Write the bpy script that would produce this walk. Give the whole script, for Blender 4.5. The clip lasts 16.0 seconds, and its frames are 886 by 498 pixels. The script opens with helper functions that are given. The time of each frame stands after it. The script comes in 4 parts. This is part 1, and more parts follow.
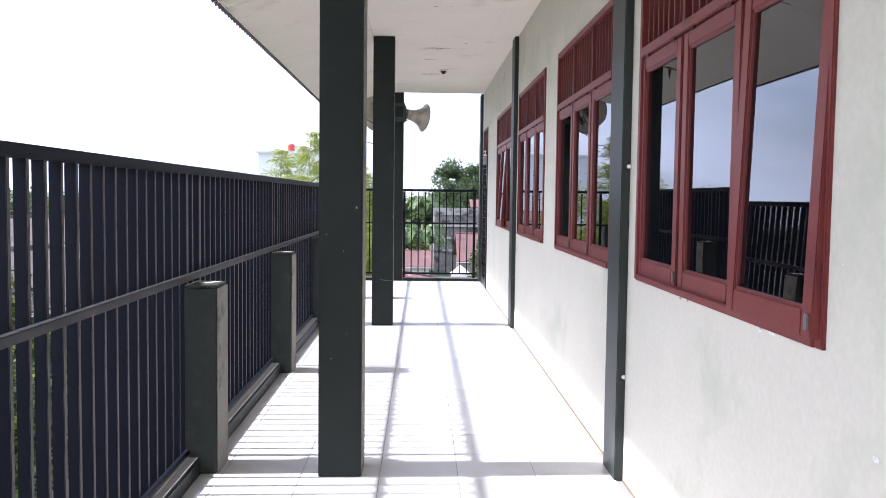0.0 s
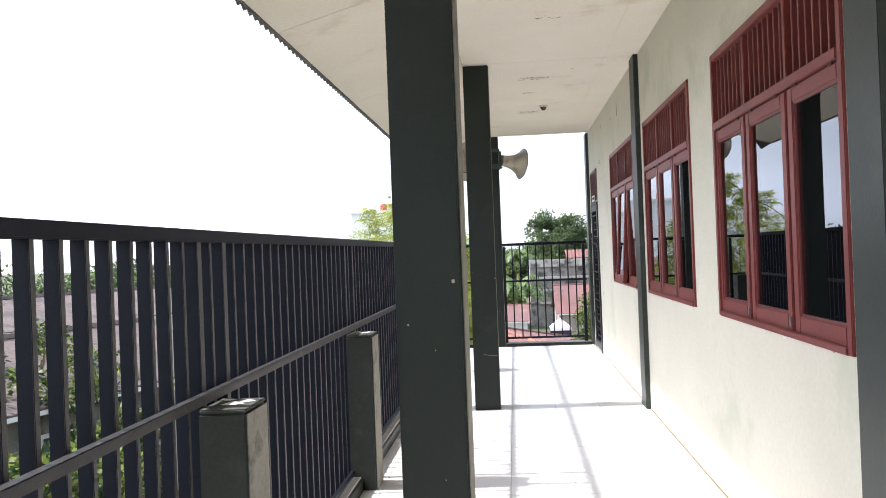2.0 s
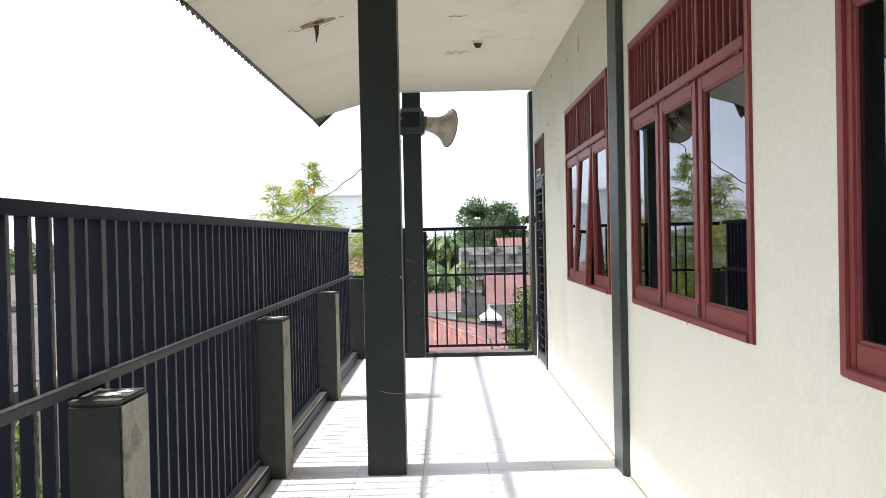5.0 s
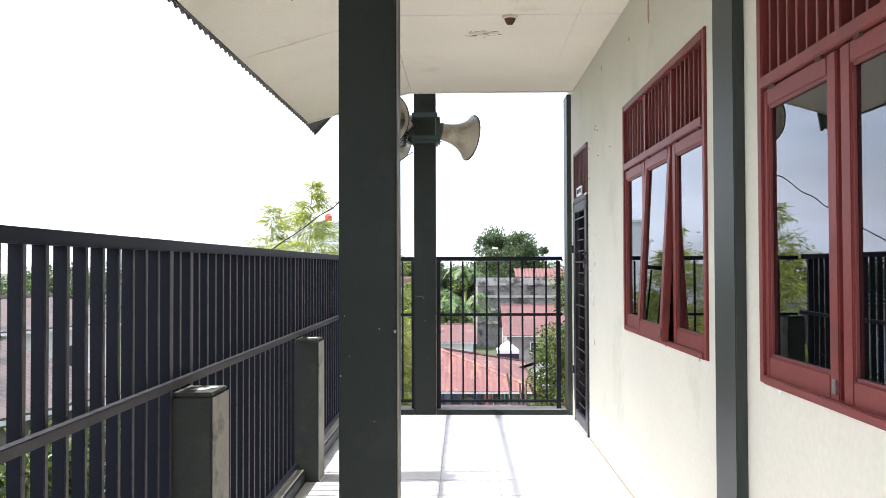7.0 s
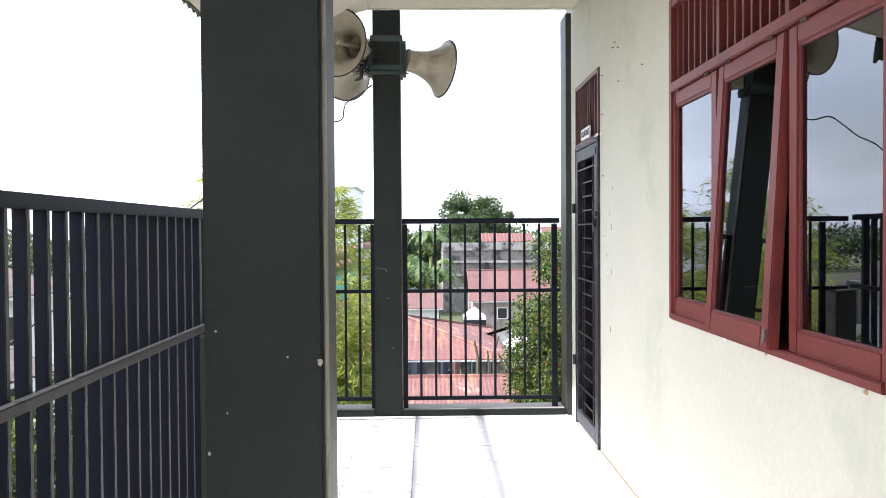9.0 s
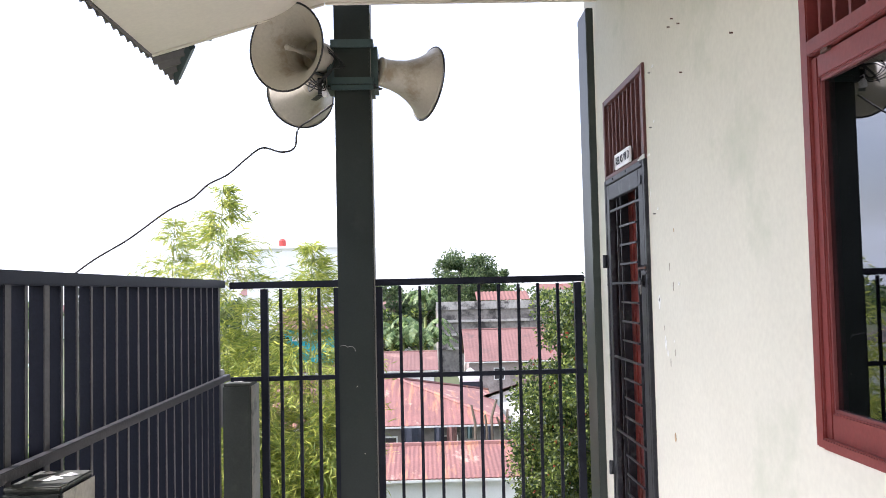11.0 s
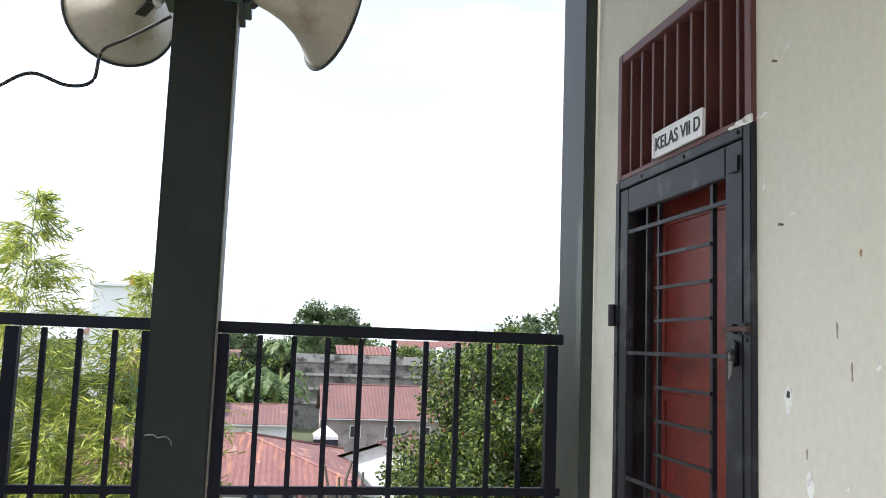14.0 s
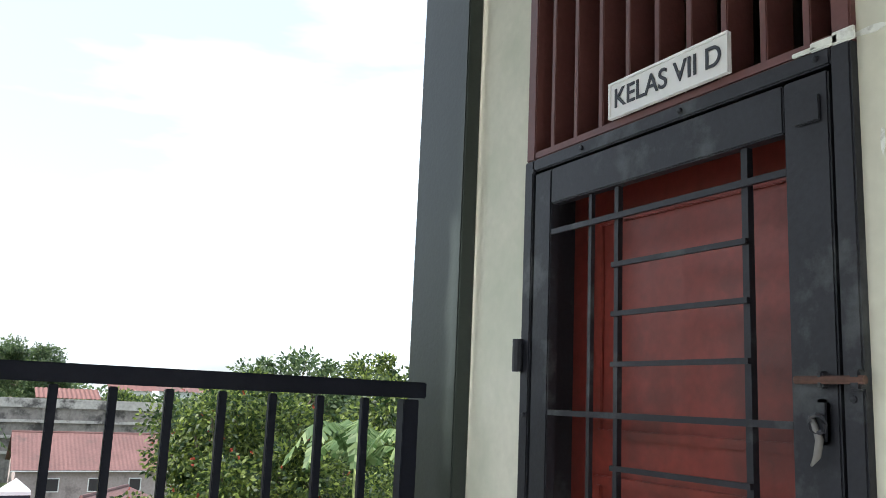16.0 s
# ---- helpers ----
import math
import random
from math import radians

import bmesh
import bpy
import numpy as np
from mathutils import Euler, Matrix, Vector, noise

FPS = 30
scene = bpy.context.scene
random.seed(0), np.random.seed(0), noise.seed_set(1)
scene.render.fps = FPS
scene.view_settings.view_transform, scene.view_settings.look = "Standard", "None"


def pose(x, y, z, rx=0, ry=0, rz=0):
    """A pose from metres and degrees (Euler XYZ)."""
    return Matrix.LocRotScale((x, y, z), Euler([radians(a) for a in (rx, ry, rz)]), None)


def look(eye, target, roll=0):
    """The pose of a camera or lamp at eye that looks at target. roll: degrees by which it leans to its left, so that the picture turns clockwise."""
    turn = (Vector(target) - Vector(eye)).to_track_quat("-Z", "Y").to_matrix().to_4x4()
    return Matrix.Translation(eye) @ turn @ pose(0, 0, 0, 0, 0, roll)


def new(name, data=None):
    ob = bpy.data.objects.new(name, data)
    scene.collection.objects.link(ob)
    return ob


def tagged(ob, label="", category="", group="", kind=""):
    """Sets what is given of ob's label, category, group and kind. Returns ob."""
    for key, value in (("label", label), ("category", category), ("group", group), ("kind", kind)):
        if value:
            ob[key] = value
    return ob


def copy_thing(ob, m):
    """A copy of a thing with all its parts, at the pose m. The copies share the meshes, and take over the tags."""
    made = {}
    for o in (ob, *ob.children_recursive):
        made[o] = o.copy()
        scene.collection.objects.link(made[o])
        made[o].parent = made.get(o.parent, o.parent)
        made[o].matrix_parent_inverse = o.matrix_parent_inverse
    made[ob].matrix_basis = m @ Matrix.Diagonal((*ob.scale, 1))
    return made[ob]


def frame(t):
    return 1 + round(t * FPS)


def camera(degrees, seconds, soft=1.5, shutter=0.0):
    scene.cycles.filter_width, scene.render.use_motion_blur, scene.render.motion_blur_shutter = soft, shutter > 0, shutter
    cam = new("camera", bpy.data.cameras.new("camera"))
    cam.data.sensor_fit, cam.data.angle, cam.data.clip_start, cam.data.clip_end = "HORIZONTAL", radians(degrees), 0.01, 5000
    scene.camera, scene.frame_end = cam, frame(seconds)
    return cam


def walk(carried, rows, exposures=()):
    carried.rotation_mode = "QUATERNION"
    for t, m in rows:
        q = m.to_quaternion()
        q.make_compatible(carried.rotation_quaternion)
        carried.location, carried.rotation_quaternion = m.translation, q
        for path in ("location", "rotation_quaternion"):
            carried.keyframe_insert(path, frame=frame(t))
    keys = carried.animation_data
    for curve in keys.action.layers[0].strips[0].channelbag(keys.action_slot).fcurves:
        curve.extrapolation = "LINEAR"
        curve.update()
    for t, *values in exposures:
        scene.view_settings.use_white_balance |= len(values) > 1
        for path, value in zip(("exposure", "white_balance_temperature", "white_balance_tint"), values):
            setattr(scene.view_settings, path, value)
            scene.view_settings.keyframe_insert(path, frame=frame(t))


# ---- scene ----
cam = camera(54.9, 16.0, 0.9)
PATH = [
    (0, (0.434, -0.745, 1.454), (0.487, 1.25, 1.333), 0.7),
    (0.5, (0.461, -0.359, 1.466), (0.397, 1.637, 1.355), -0.1),
    (1, (0.35, 0.045, 1.482), (0.18, 2.035, 1.377), -1.4),
    (1.5, (0.275, 0.431, 1.481), (0.107, 2.424, 1.444), -2.3),
    (2, (0.309, 0.843, 1.491), (0.143, 2.836, 1.499), -2.2),
    (2.5, (0.34, 1.303, 1.467), (0.269, 3.302, 1.488), -2.1),
    (3, (0.417, 1.743, 1.451), (0.401, 3.743, 1.449), -2.1),
    (3.2, (0.422, 1.9, 1.467), (0.408, 3.899, 1.442), -1.9),
    (5.3, (0.403, 3.848, 1.475), (0.392, 5.848, 1.447), -1.1),
    (5.5, (0.406, 4.028, 1.493), (0.375, 6.028, 1.481), -1.0),
    (6, (0.361, 4.479, 1.501), (0.274, 6.476, 1.537), -0.7),
    (6.5, (0.376, 4.945, 1.488), (0.321, 6.944, 1.532), -0.4),
    (7, (0.395, 5.386, 1.493), (0.349, 7.385, 1.534), -0.2),
    (7.5, (0.341, 5.825, 1.471), (0.356, 7.825, 1.475), -0.0),
    (8, (0.346, 6.273, 1.474), (0.367, 8.273, 1.437), -0.4),
    (8.2, (0.332, 6.449, 1.474), (0.358, 8.449, 1.43), -0.4),
    (10.3, (0.381, 8.294, 1.516), (0.427, 10.294, 1.517), -0.6),
    (10.5, (0.398, 8.467, 1.499), (0.447, 10.466, 1.54), -1.1),
    (11, (0.411, 8.859, 1.516), (0.462, 10.856, 1.612), -1.3),
    (11.5, (0.389, 9.243, 1.539), (0.496, 11.232, 1.725), 0.3),
    (12, (0.403, 9.613, 1.545), (0.516, 11.6, 1.744), 0.7),
    (12.5, (0.356, 9.93, 1.517), (0.497, 11.914, 1.724), 1.1),
    (13, (0.317, 10.299, 1.534), (0.601, 12.266, 1.76), 1.5),
    (13.5, (0.383, 10.639, 1.544), (0.727, 12.597, 1.767), 1.7),
    (14, (0.345, 10.944, 1.531), (0.708, 12.898, 1.757), 2.1),
    (14.5, (0.324, 11.271, 1.54), (0.825, 13.192, 1.781), 2.6),
    (15, (0.365, 11.567, 1.573), (0.959, 13.458, 1.838), 2.1),
    (15.5, (0.367, 11.825, 1.57), (1.16, 13.633, 1.891), 1.7),
    (16, (0.352, 12.076, 1.544), (1.292, 13.805, 1.896), 2.5),
]
EXPOSURES = [(0.0, 1.10, 5800, 24), (1.5, 1.19, 6150, 19), (3.0, 1.3, 6300, 18), (5.5, 1.12, 6300, 16), (7.0, 1.32, 6250, 18), (7.5, 1.4, 6250, 18), (8.0, 1.4, 6250, 16), (10.5, 1.4, 6200, 21), (11.0, 1.38, 6200, 22), (11.5, 1.2, 6200, 20), (13.0, 0.98, 6250, 18), (15.0, 0.94, 6300, 12), (16.0, 0.94, 6300, 10)]
walk(cam, [(t, look(eye, target, roll)) for t, eye, target, roll in PATH], EXPOSURES)


# ---------------------------------------------------------------- world and sun
world = bpy.data.worlds.new("World")
scene.world = world
world.use_nodes = True
wn, wl = world.node_tree.nodes, world.node_tree.links
wn.clear()
SUN_DIR = Vector((1.0, 0.03, -1.02)).normalized()
SUN_EL = math.asin(-SUN_DIR.z)
SUN_AZ = math.atan2(-SUN_DIR.x, -SUN_DIR.y)
sky = wn.new("ShaderNodeTexSky")
sky.sky_type = "NISHITA"
sky.sun_disc = False
sky.sun_elevation = SUN_EL
sky.sun_rotation = SUN_AZ
sky.air_density, sky.dust_density, sky.ozone_density = 1.0, 3.0, 1.0
w_co = wn.new("ShaderNodeTexCoord")
w_map = wn.new("ShaderNodeMapping")
w_map.inputs["Scale"].default_value = (1.2, 1.2, 5.0)
w_noise = wn.new("ShaderNodeTexNoise")
w_noise.inputs["Scale"].default_value = 2.2
w_noise.inputs["Detail"].default_value = 6
w_ramp = wn.new("ShaderNodeValToRGB")
w_ramp.color_ramp.elements[0].position, w_ramp.color_ramp.elements[1].position = 0.42, 0.66
w_ramp.color_ramp.elements[0].color = (0.38, 0.38, 0.38, 1)
w_mix = wn.new("ShaderNodeMix")
w_mix.data_type = "RGBA"
w_mix.inputs[7].default_value = (5.9, 6.5, 6.9, 1)
w_bg = wn.new("ShaderNodeBackground")
w_bg.inputs["Strength"].default_value = 0.15
w_out = wn.new("ShaderNodeOutputWorld")
wl.new(w_co.outputs["Generated"], w_map.inputs["Vector"])
wl.new(w_map.outputs["Vector"], w_noise.inputs["Vector"])
wl.new(w_noise.outputs["Fac"], w_ramp.inputs["Fac"])
wl.new(w_ramp.outputs["Color"], w_mix.inputs[0])
wl.new(sky.outputs["Color"], w_mix.inputs[6])
wl.new(w_mix.outputs[2], w_bg.inputs["Color"])
wl.new(w_bg.outputs["Background"], w_out.inputs["Surface"])
sun_data = bpy.data.lights.new("sun", "SUN")
sun_data.energy, sun_data.angle, sun_data.color = 4.4, radians(1.5), (1.0, 0.97, 0.92)
sun = new("sun", sun_data)
sun.matrix_world = look((-20, 3, 21), Vector((-20, 3, 21)) + SUN_DIR)


# ---------------------------------------------------------------- materials
def paint(name, color, rough=0.7, vary=0.12, scale=6.0, fine=60.0, bump=0.15, metal=0.0, dirt=None, dirt_at=0.62, rand=0.0, spec=0.5):
    """A painted or natural surface: two scales of tone, fine relief, and stains of colour dirt."""
    m = bpy.data.materials.new(name)
    m.use_nodes = True
    n, l = m.node_tree.nodes, m.node_tree.links
    b = n["Principled BSDF"]
    b.inputs["Roughness"].default_value = rough
    b.inputs["Metallic"].default_value = metal
    b.inputs["Specular IOR Level"].default_value = spec
    co = n.new("ShaderNodeTexCoord")
    big, small = n.new("ShaderNodeTexNoise"), n.new("ShaderNodeTexNoise")
    for tex, sc, det in ((big, scale, 5), (small, fine, 3)):
        tex.inputs["Scale"].default_value, tex.inputs["Detail"].default_value = sc, det
        l.new(co.outputs["Object"], tex.inputs["Vector"])
    add = n.new("ShaderNodeMath")
    add.operation = "ADD"
    l.new(big.outputs["Fac"], add.inputs[0])
    l.new(small.outputs["Fac"], add.inputs[1])
    ramp = n.new("ShaderNodeMapRange")
    ramp.inputs["From Min"].default_value, ramp.inputs["From Max"].default_value = 0.6, 1.4
    ramp.inputs["To Min"].default_value, ramp.inputs["To Max"].default_value = 1 - vary, 1 + vary
    l.new(add.outputs[0], ramp.inputs["Value"])
    value = ramp.outputs[0]
    if rand:
        info = n.new("ShaderNodeObjectInfo")
        rr = n.new("ShaderNodeMapRange")
        rr.inputs["To Min"].default_value, rr.inputs["To Max"].default_value = 1 - rand, 1 + rand
        l.new(info.outputs["Random"], rr.inputs["Value"])
        mul = n.new("ShaderNodeMath")
        mul.operation = "MULTIPLY"
        l.new(value, mul.inputs[0])
        l.new(rr.outputs[0], mul.inputs[1])
        value = mul.outputs[0]
    tone = n.new("ShaderNodeVectorMath")
    tone.operation = "SCALE"
    tone.inputs[0].default_value = color
    l.new(value, tone.inputs["Scale"])
    out = tone.outputs[0]
    if dirt:
        blot = n.new("ShaderNodeTexNoise")
        blot.inputs["Scale"].default_value, blot.inputs["Detail"].default_value, blot.inputs["Roughness"].default_value = scale * 0.7, 8, 0.65
        off = n.new("ShaderNodeMapping")
        off.inputs["Location"].default_value = (3.1, 7.7, 1.3)
        l.new(co.outputs["Object"], off.inputs["Vector"])
        l.new(off.outputs["Vector"], blot.inputs["Vector"])
        edge = n.new("ShaderNodeMapRange")
        edge.inputs["From Min"].default_value, edge.inputs["From Max"].default_value = dirt_at, dirt_at + 0.12
        l.new(blot.outputs["Fac"], edge.inputs["Value"])
        mix = n.new("ShaderNodeMix")
        mix.data_type = "RGBA"
        mix.inputs[7].default_value = (*dirt, 1)
        l.new(edge.outputs[0], mix.inputs[0])
        l.new(out, mix.inputs[6])
        out = mix.outputs[2]
    l.new(out, b.inputs["Base Color"])
    if bump:
        bp = n.new("ShaderNodeBump")
        bp.inputs["Strength"].default_value, bp.inputs["Distance"].default_value = bump, 0.004
        l.new(add.outputs[0], bp.inputs["Height"])
        l.new(bp.outputs["Normal"], b.inputs["Normal"])
    return m


def leaf_material(name, color, color2):
    """Leaves: tone by leaf, with some light let through."""
    m = bpy.data.materials.new(name)
    m.use_nodes = True
    n, l = m.node_tree.nodes, m.node_tree.links
    b = n["Principled BSDF"]
    b.inputs["Roughness"].default_value = 0.55
    geo = n.new("ShaderNodeNewGeometry")
    mix = n.new("ShaderNodeMix")
    mix.data_type = "RGBA"
    mix.inputs[6].default_value, mix.inputs[7].default_value = (*color, 1), (*color2, 1)
    power = n.new("ShaderNodeMath")
    power.operation, power.inputs[1].default_value = "POWER", 2.0
    l.new(geo.outputs["Random Per Island"], power.inputs[0])
    l.new(power.outputs[0], mix.inputs[0])
    l.new(mix.outputs[2], b.inputs["Base Color"])
    trans = n.new("ShaderNodeBsdfTranslucent")
    l.new(mix.outputs[2], trans.inputs["Color"])
    both = n.new("ShaderNodeMixShader")
    both.inputs[0].default_value = 0.48
    l.new(b.outputs[0], both.inputs[1])
    l.new(trans.outputs[0], both.inputs[2])
    l.new(both.outputs[0], n["Material Output"].inputs["Surface"])
    return m


def glass_material(name, tint):
    m = bpy.data.materials.new(name)
    m.use_nodes = True
    n, l = m.node_tree.nodes, m.node_tree.links
    n.remove(n["Principled BSDF"])
    clear, gloss, fres, mix = n.new("ShaderNodeBsdfTransparent"), n.new("ShaderNodeBsdfGlossy"), n.new("ShaderNodeFresnel"), n.new("ShaderNodeMixShader")
    clear.inputs["Color"].default_value = (*tint, 1)
    gloss.inputs["Roughness"].default_value = 0.01
    gloss.inputs["Color"].default_value = (0.9, 0.93, 1.0, 1)
    fres.inputs["IOR"].default_value = 2.35
    l.new(fres.outputs[0], mix.inputs[0])
    l.new(clear.outputs[0], mix.inputs[1])
    l.new(gloss.outputs[0], mix.inputs[2])
    l.new(mix.outputs[0], n["Material Output"].inputs["Surface"])
    return m


WALL = paint("wall_paint", (0.635, 0.628, 0.53), 0.75, 0.07, 1.3, 45, 0.15, dirt=(0.51, 0.54, 0.43), dirt_at=0.57)
WHITE_WALL = paint("white_plaster", (0.75, 0.75, 0.72), 0.8, 0.08, 2.0, 30, 0.2, dirt=(0.5, 0.5, 0.46))
CEIL = paint("ceiling_board", (0.80, 0.745, 0.64), 0.8, 0.06, 1.6, 40, 0.08, dirt=(0.64, 0.55, 0.43), dirt_at=0.61)
GREY = paint("dark_grey_paint", (0.0165, 0.0222, 0.0192), 0.46, 0.16, 3.0, 90, 0.12, dirt=(0.026, 0.032, 0.029), dirt_at=0.58, spec=0.22)
STEEL = paint("fence_paint", (0.0100, 0.0116, 0.0190), 0.50, 0.2, 4.0, 120, 0.10, dirt=(0.017, 0.019, 0.027), dirt_at=0.59, spec=0.15)
# paler grey that stands in for floor light on the slats' inner edges
EDGELIT = paint("lit_edge", (0.072, 0.071, 0.072), 0.6, 0.3, 7.0, 70, 0.2, dirt=(0.025, 0.026, 0.033), dirt_at=0.56, spec=0.3)
RAILGREY = paint("worn_rail", (0.030, 0.029, 0.031), 0.55, 0.3, 9.0, 90, 0.3, dirt=(0.12, 0.108, 0.095), dirt_at=0.6, spec=0.3)
PALESIDE = paint("pale_side", (0.24, 0.23, 0.195), 0.9, 0.2, 7.0, 70, 0.3, dirt=(0.10, 0.10, 0.085), dirt_at=0.57)
PILGREY = paint("pilaster_paint", (0.031, 0.039, 0.035), 0.45, 0.15, 3.0, 90, 0.12, dirt=(0.044, 0.053, 0.047), dirt_at=0.58, spec=0.28)
POSTGREY = paint("post_paint", (0.029, 0.035, 0.031), 0.6, 0.2, 5.0, 80, 0.2, dirt=(0.042, 0.048, 0.041), dirt_at=0.55, spec=0.3)
CAPGREY = paint("worn_cap_paint", (0.055, 0.06, 0.05), 0.8, 0.25, 9.0, 60, 0.3, dirt=(0.14, 0.14, 0.12), dirt_at=0.56)
CONCRETE = paint("concrete", (0.30, 0.29, 0.26), 0.9, 0.15, 4.0, 60, 0.4, dirt=(0.16, 0.15, 0.13))
GATE = paint("gate_steel", (0.0165, 0.0175, 0.023), 0.5, 0.3, 9.0, 90, 0.15, dirt=(0.058, 0.064, 0.068), dirt_at=0.55, spec=0.35)
RED = paint("red_brown_paint", (0.185, 0.038, 0.034), 0.45, 0.16, 4.0, 80, 0.12, dirt=(0.13, 0.029, 0.027), dirt_at=0.58, spec=0.3)
VENTRED = paint("vent_paint", (0.125, 0.046, 0.042), 0.55, 0.2, 6.0, 80, 0.2, dirt=(0.26, 0.20, 0.19), dirt_at=0.66)
SLATRED = paint("slat_paint", (0.175, 0.040, 0.037), 0.5, 0.12, 4.0, 80, 0.10)
DOORWOOD = paint("door_wood", (0.19, 0.035, 0.026), 0.4, 0.25, 2.5, 40, 0.15, dirt=(0.095, 0.026, 0.021), dirt_at=0.52)
# near black in place of the shade in unlit rooms and gaps
DARK = paint("unlit_black", (0.045, 0.04, 0.04), 0.9, 0.1, 2.0, 20, 0.0)
TILE = paint("white_floor_tile", (0.69, 0.69, 0.68), 0.35, 0.05, 3.0, 40, 0.03, rand=0.04, dirt=(0.65, 0.64, 0.62), dirt_at=0.60)
GROUT = paint("grout", (0.30, 0.30, 0.29), 0.9, 0.1, 8.0, 80, 0.2)
HORN = paint("horn_paint", (0.48, 0.44, 0.36), 0.45, 0.12, 5.0, 60, 0.05, dirt=(0.31, 0.25, 0.17), dirt_at=0.56)
RUBBER = paint("rubber_black", (0.02, 0.02, 0.02), 0.6, 0.1, 9.0, 60, 0.0)
RUST = paint("rust", (0.085, 0.042, 0.030), 0.85, 0.3, 12.0, 90, 0.4)
SIGNWHITE = paint("sign_white", (0.78, 0.78, 0.78), 0.4, 0.02, 5.0, 60, 0.0)
INK = paint("ink", (0.025, 0.028, 0.04), 0.6, 0.05, 9.0, 60, 0.0)
CHIP = paint("chipped_plaster", (0.78, 0.80, 0.76), 0.9, 0.1, 20.0, 120, 0.5, dirt=(0.35, 0.33, 0.28), dirt_at=0.55)
CRACK = paint("dark_crack", (0.10, 0.075, 0.05), 0.9, 0.3, 20.0, 90, 0.2)
PALESTEEL = paint("pale_steel", (0.15, 0.145, 0.14), 0.5, 0.2, 20.0, 90, 0.2)
BRIGHTWHITE = paint("bright_plaster", (0.86, 0.86, 0.84), 0.8, 0.06, 0.5, 4, 0.1)
SCUFF = paint("scuffed_paint", (0.36, 0.33, 0.27), 0.9, 0.3, 30.0, 90, 0.2)
CHIPCEIL = paint("ceiling_patch", (0.66, 0.58, 0.46), 0.9, 0.2, 14.0, 60, 0.2)
JOINTDIRT = paint("joint_dirt", (0.20, 0.155, 0.085), 0.95, 0.3, 9.0, 60, 0.3)
STAIN = paint("rust_stain", (0.40, 0.29, 0.17), 0.9, 0.3, 14.0, 60, 0.1)
TIN = paint("roof_tin_edge", (0.14, 0.13, 0.13), 0.6, 0.2, 4.0, 40, 0.2, metal=0.2)
TEALBEAM = paint("teal_beam", (0.03, 0.058, 0.057), 0.5, 0.1, 5.0, 60, 0.1)
TINRED = paint("tin_roof_red", (0.135, 0.064, 0.056), 0.65, 0.25, 0.5, 6, 0.1, dirt=(0.24, 0.14, 0.11), dirt_at=0.54)


def rusty_tin(name, top, rust, pale):
    """Painted roof sheets gone to rust: streaks that run down the slope, and sheets of differing age."""
    m = paint(name, top, 0.7, 0.3, 0.6, 9, 0.1)
    n, l = m.node_tree.nodes, m.node_tree.links
    b = n["Principled BSDF"]
    base = b.inputs["Base Color"].links[0].from_socket
    co = n.new("ShaderNodeTexCoord")
    for scale, seed, color, at in (((1.6, 0.16, 0.16), 2.3, rust, 0.53), ((0.45, 0.22, 0.2), 8.1, pale, 0.58), ((4.5, 0.5, 0.5), 5.7, rust, 0.60)):
        place, tex, edge, mix = n.new("ShaderNodeMapping"), n.new("ShaderNodeTexNoise"), n.new("ShaderNodeMapRange"), n.new("ShaderNodeMix")
        place.inputs["Scale"].default_value, place.inputs["Location"].default_value = scale, (seed, seed, seed)
        tex.inputs["Scale"].default_value, tex.inputs["Detail"].default_value, tex.inputs["Roughness"].default_value = 1.6, 7, 0.7
        edge.inputs["From Min"].default_value, edge.inputs["From Max"].default_value = at, at + 0.10
        mix.data_type = "RGBA"
        mix.inputs[7].default_value = (*color, 1)
        l.new(co.outputs["Object"], place.inputs["Vector"])
        l.new(place.outputs["Vector"], tex.inputs["Vector"])
        l.new(tex.outputs["Fac"], edge.inputs["Value"])
        l.new(edge.outputs[0], mix.inputs[0])
        l.new(base, mix.inputs[6])
        base = mix.outputs[2]
    l.new(base, b.inputs["Base Color"])
    return m


TINRUST = rusty_tin("tin_roof_rusty", (0.155, 0.064, 0.056), (0.28, 0.125, 0.068), (0.38, 0.26, 0.20))
TINPINK = paint("tin_roof_faded", (0.140, 0.068, 0.061), 0.7, 0.3, 0.5, 5, 0.1, dirt=(0.08, 0.048, 0.043), dirt_at=0.55)
TINGREY = paint("tin_roof_grey", (0.45, 0.47, 0.50), 0.5, 0.1, 0.8, 8, 0.1)
CLAYRED = paint("red_tile_roof", (0.15, 0.065, 0.055), 0.8, 0.25, 1.0, 6, 0.2, dirt=(0.14, 0.06, 0.05), dirt_at=0.55)
TANKRED = paint("tank_red", (0.35, 0.04, 0.03), 0.5, 0.1, 2.0, 10, 0.0)
OLDCAP = paint("weathered_parapet", (0.42, 0.40, 0.37), 0.9, 0.3, 0.7, 3, 0.3, dirt=(0.08, 0.075, 0.07), dirt_at=0.50)
CLAYTILE = paint("clay_tile_roof", (0.105, 0.082, 0.074), 0.85, 0.3, 1.5, 14, 0.3, dirt=(0.055, 0.05, 0.045), dirt_at=0.5)
OLDWALL = paint("old_stained_wall", (0.24, 0.22, 0.20), 0.9, 0.35, 0.6, 3, 0.3, dirt=(0.065, 0.06, 0.056), dirt_at=0.48)
FADEDWALL = paint("faded_wall", (0.36, 0.30, 0.28), 0.9, 0.25, 0.8, 5, 0.2, dirt=(0.20, 0.17, 0.16), dirt_at=0.52)
TEAL = paint("teal_wall", (0.02, 0.42, 0.48), 0.6, 0.05, 2.0, 20, 0.0)
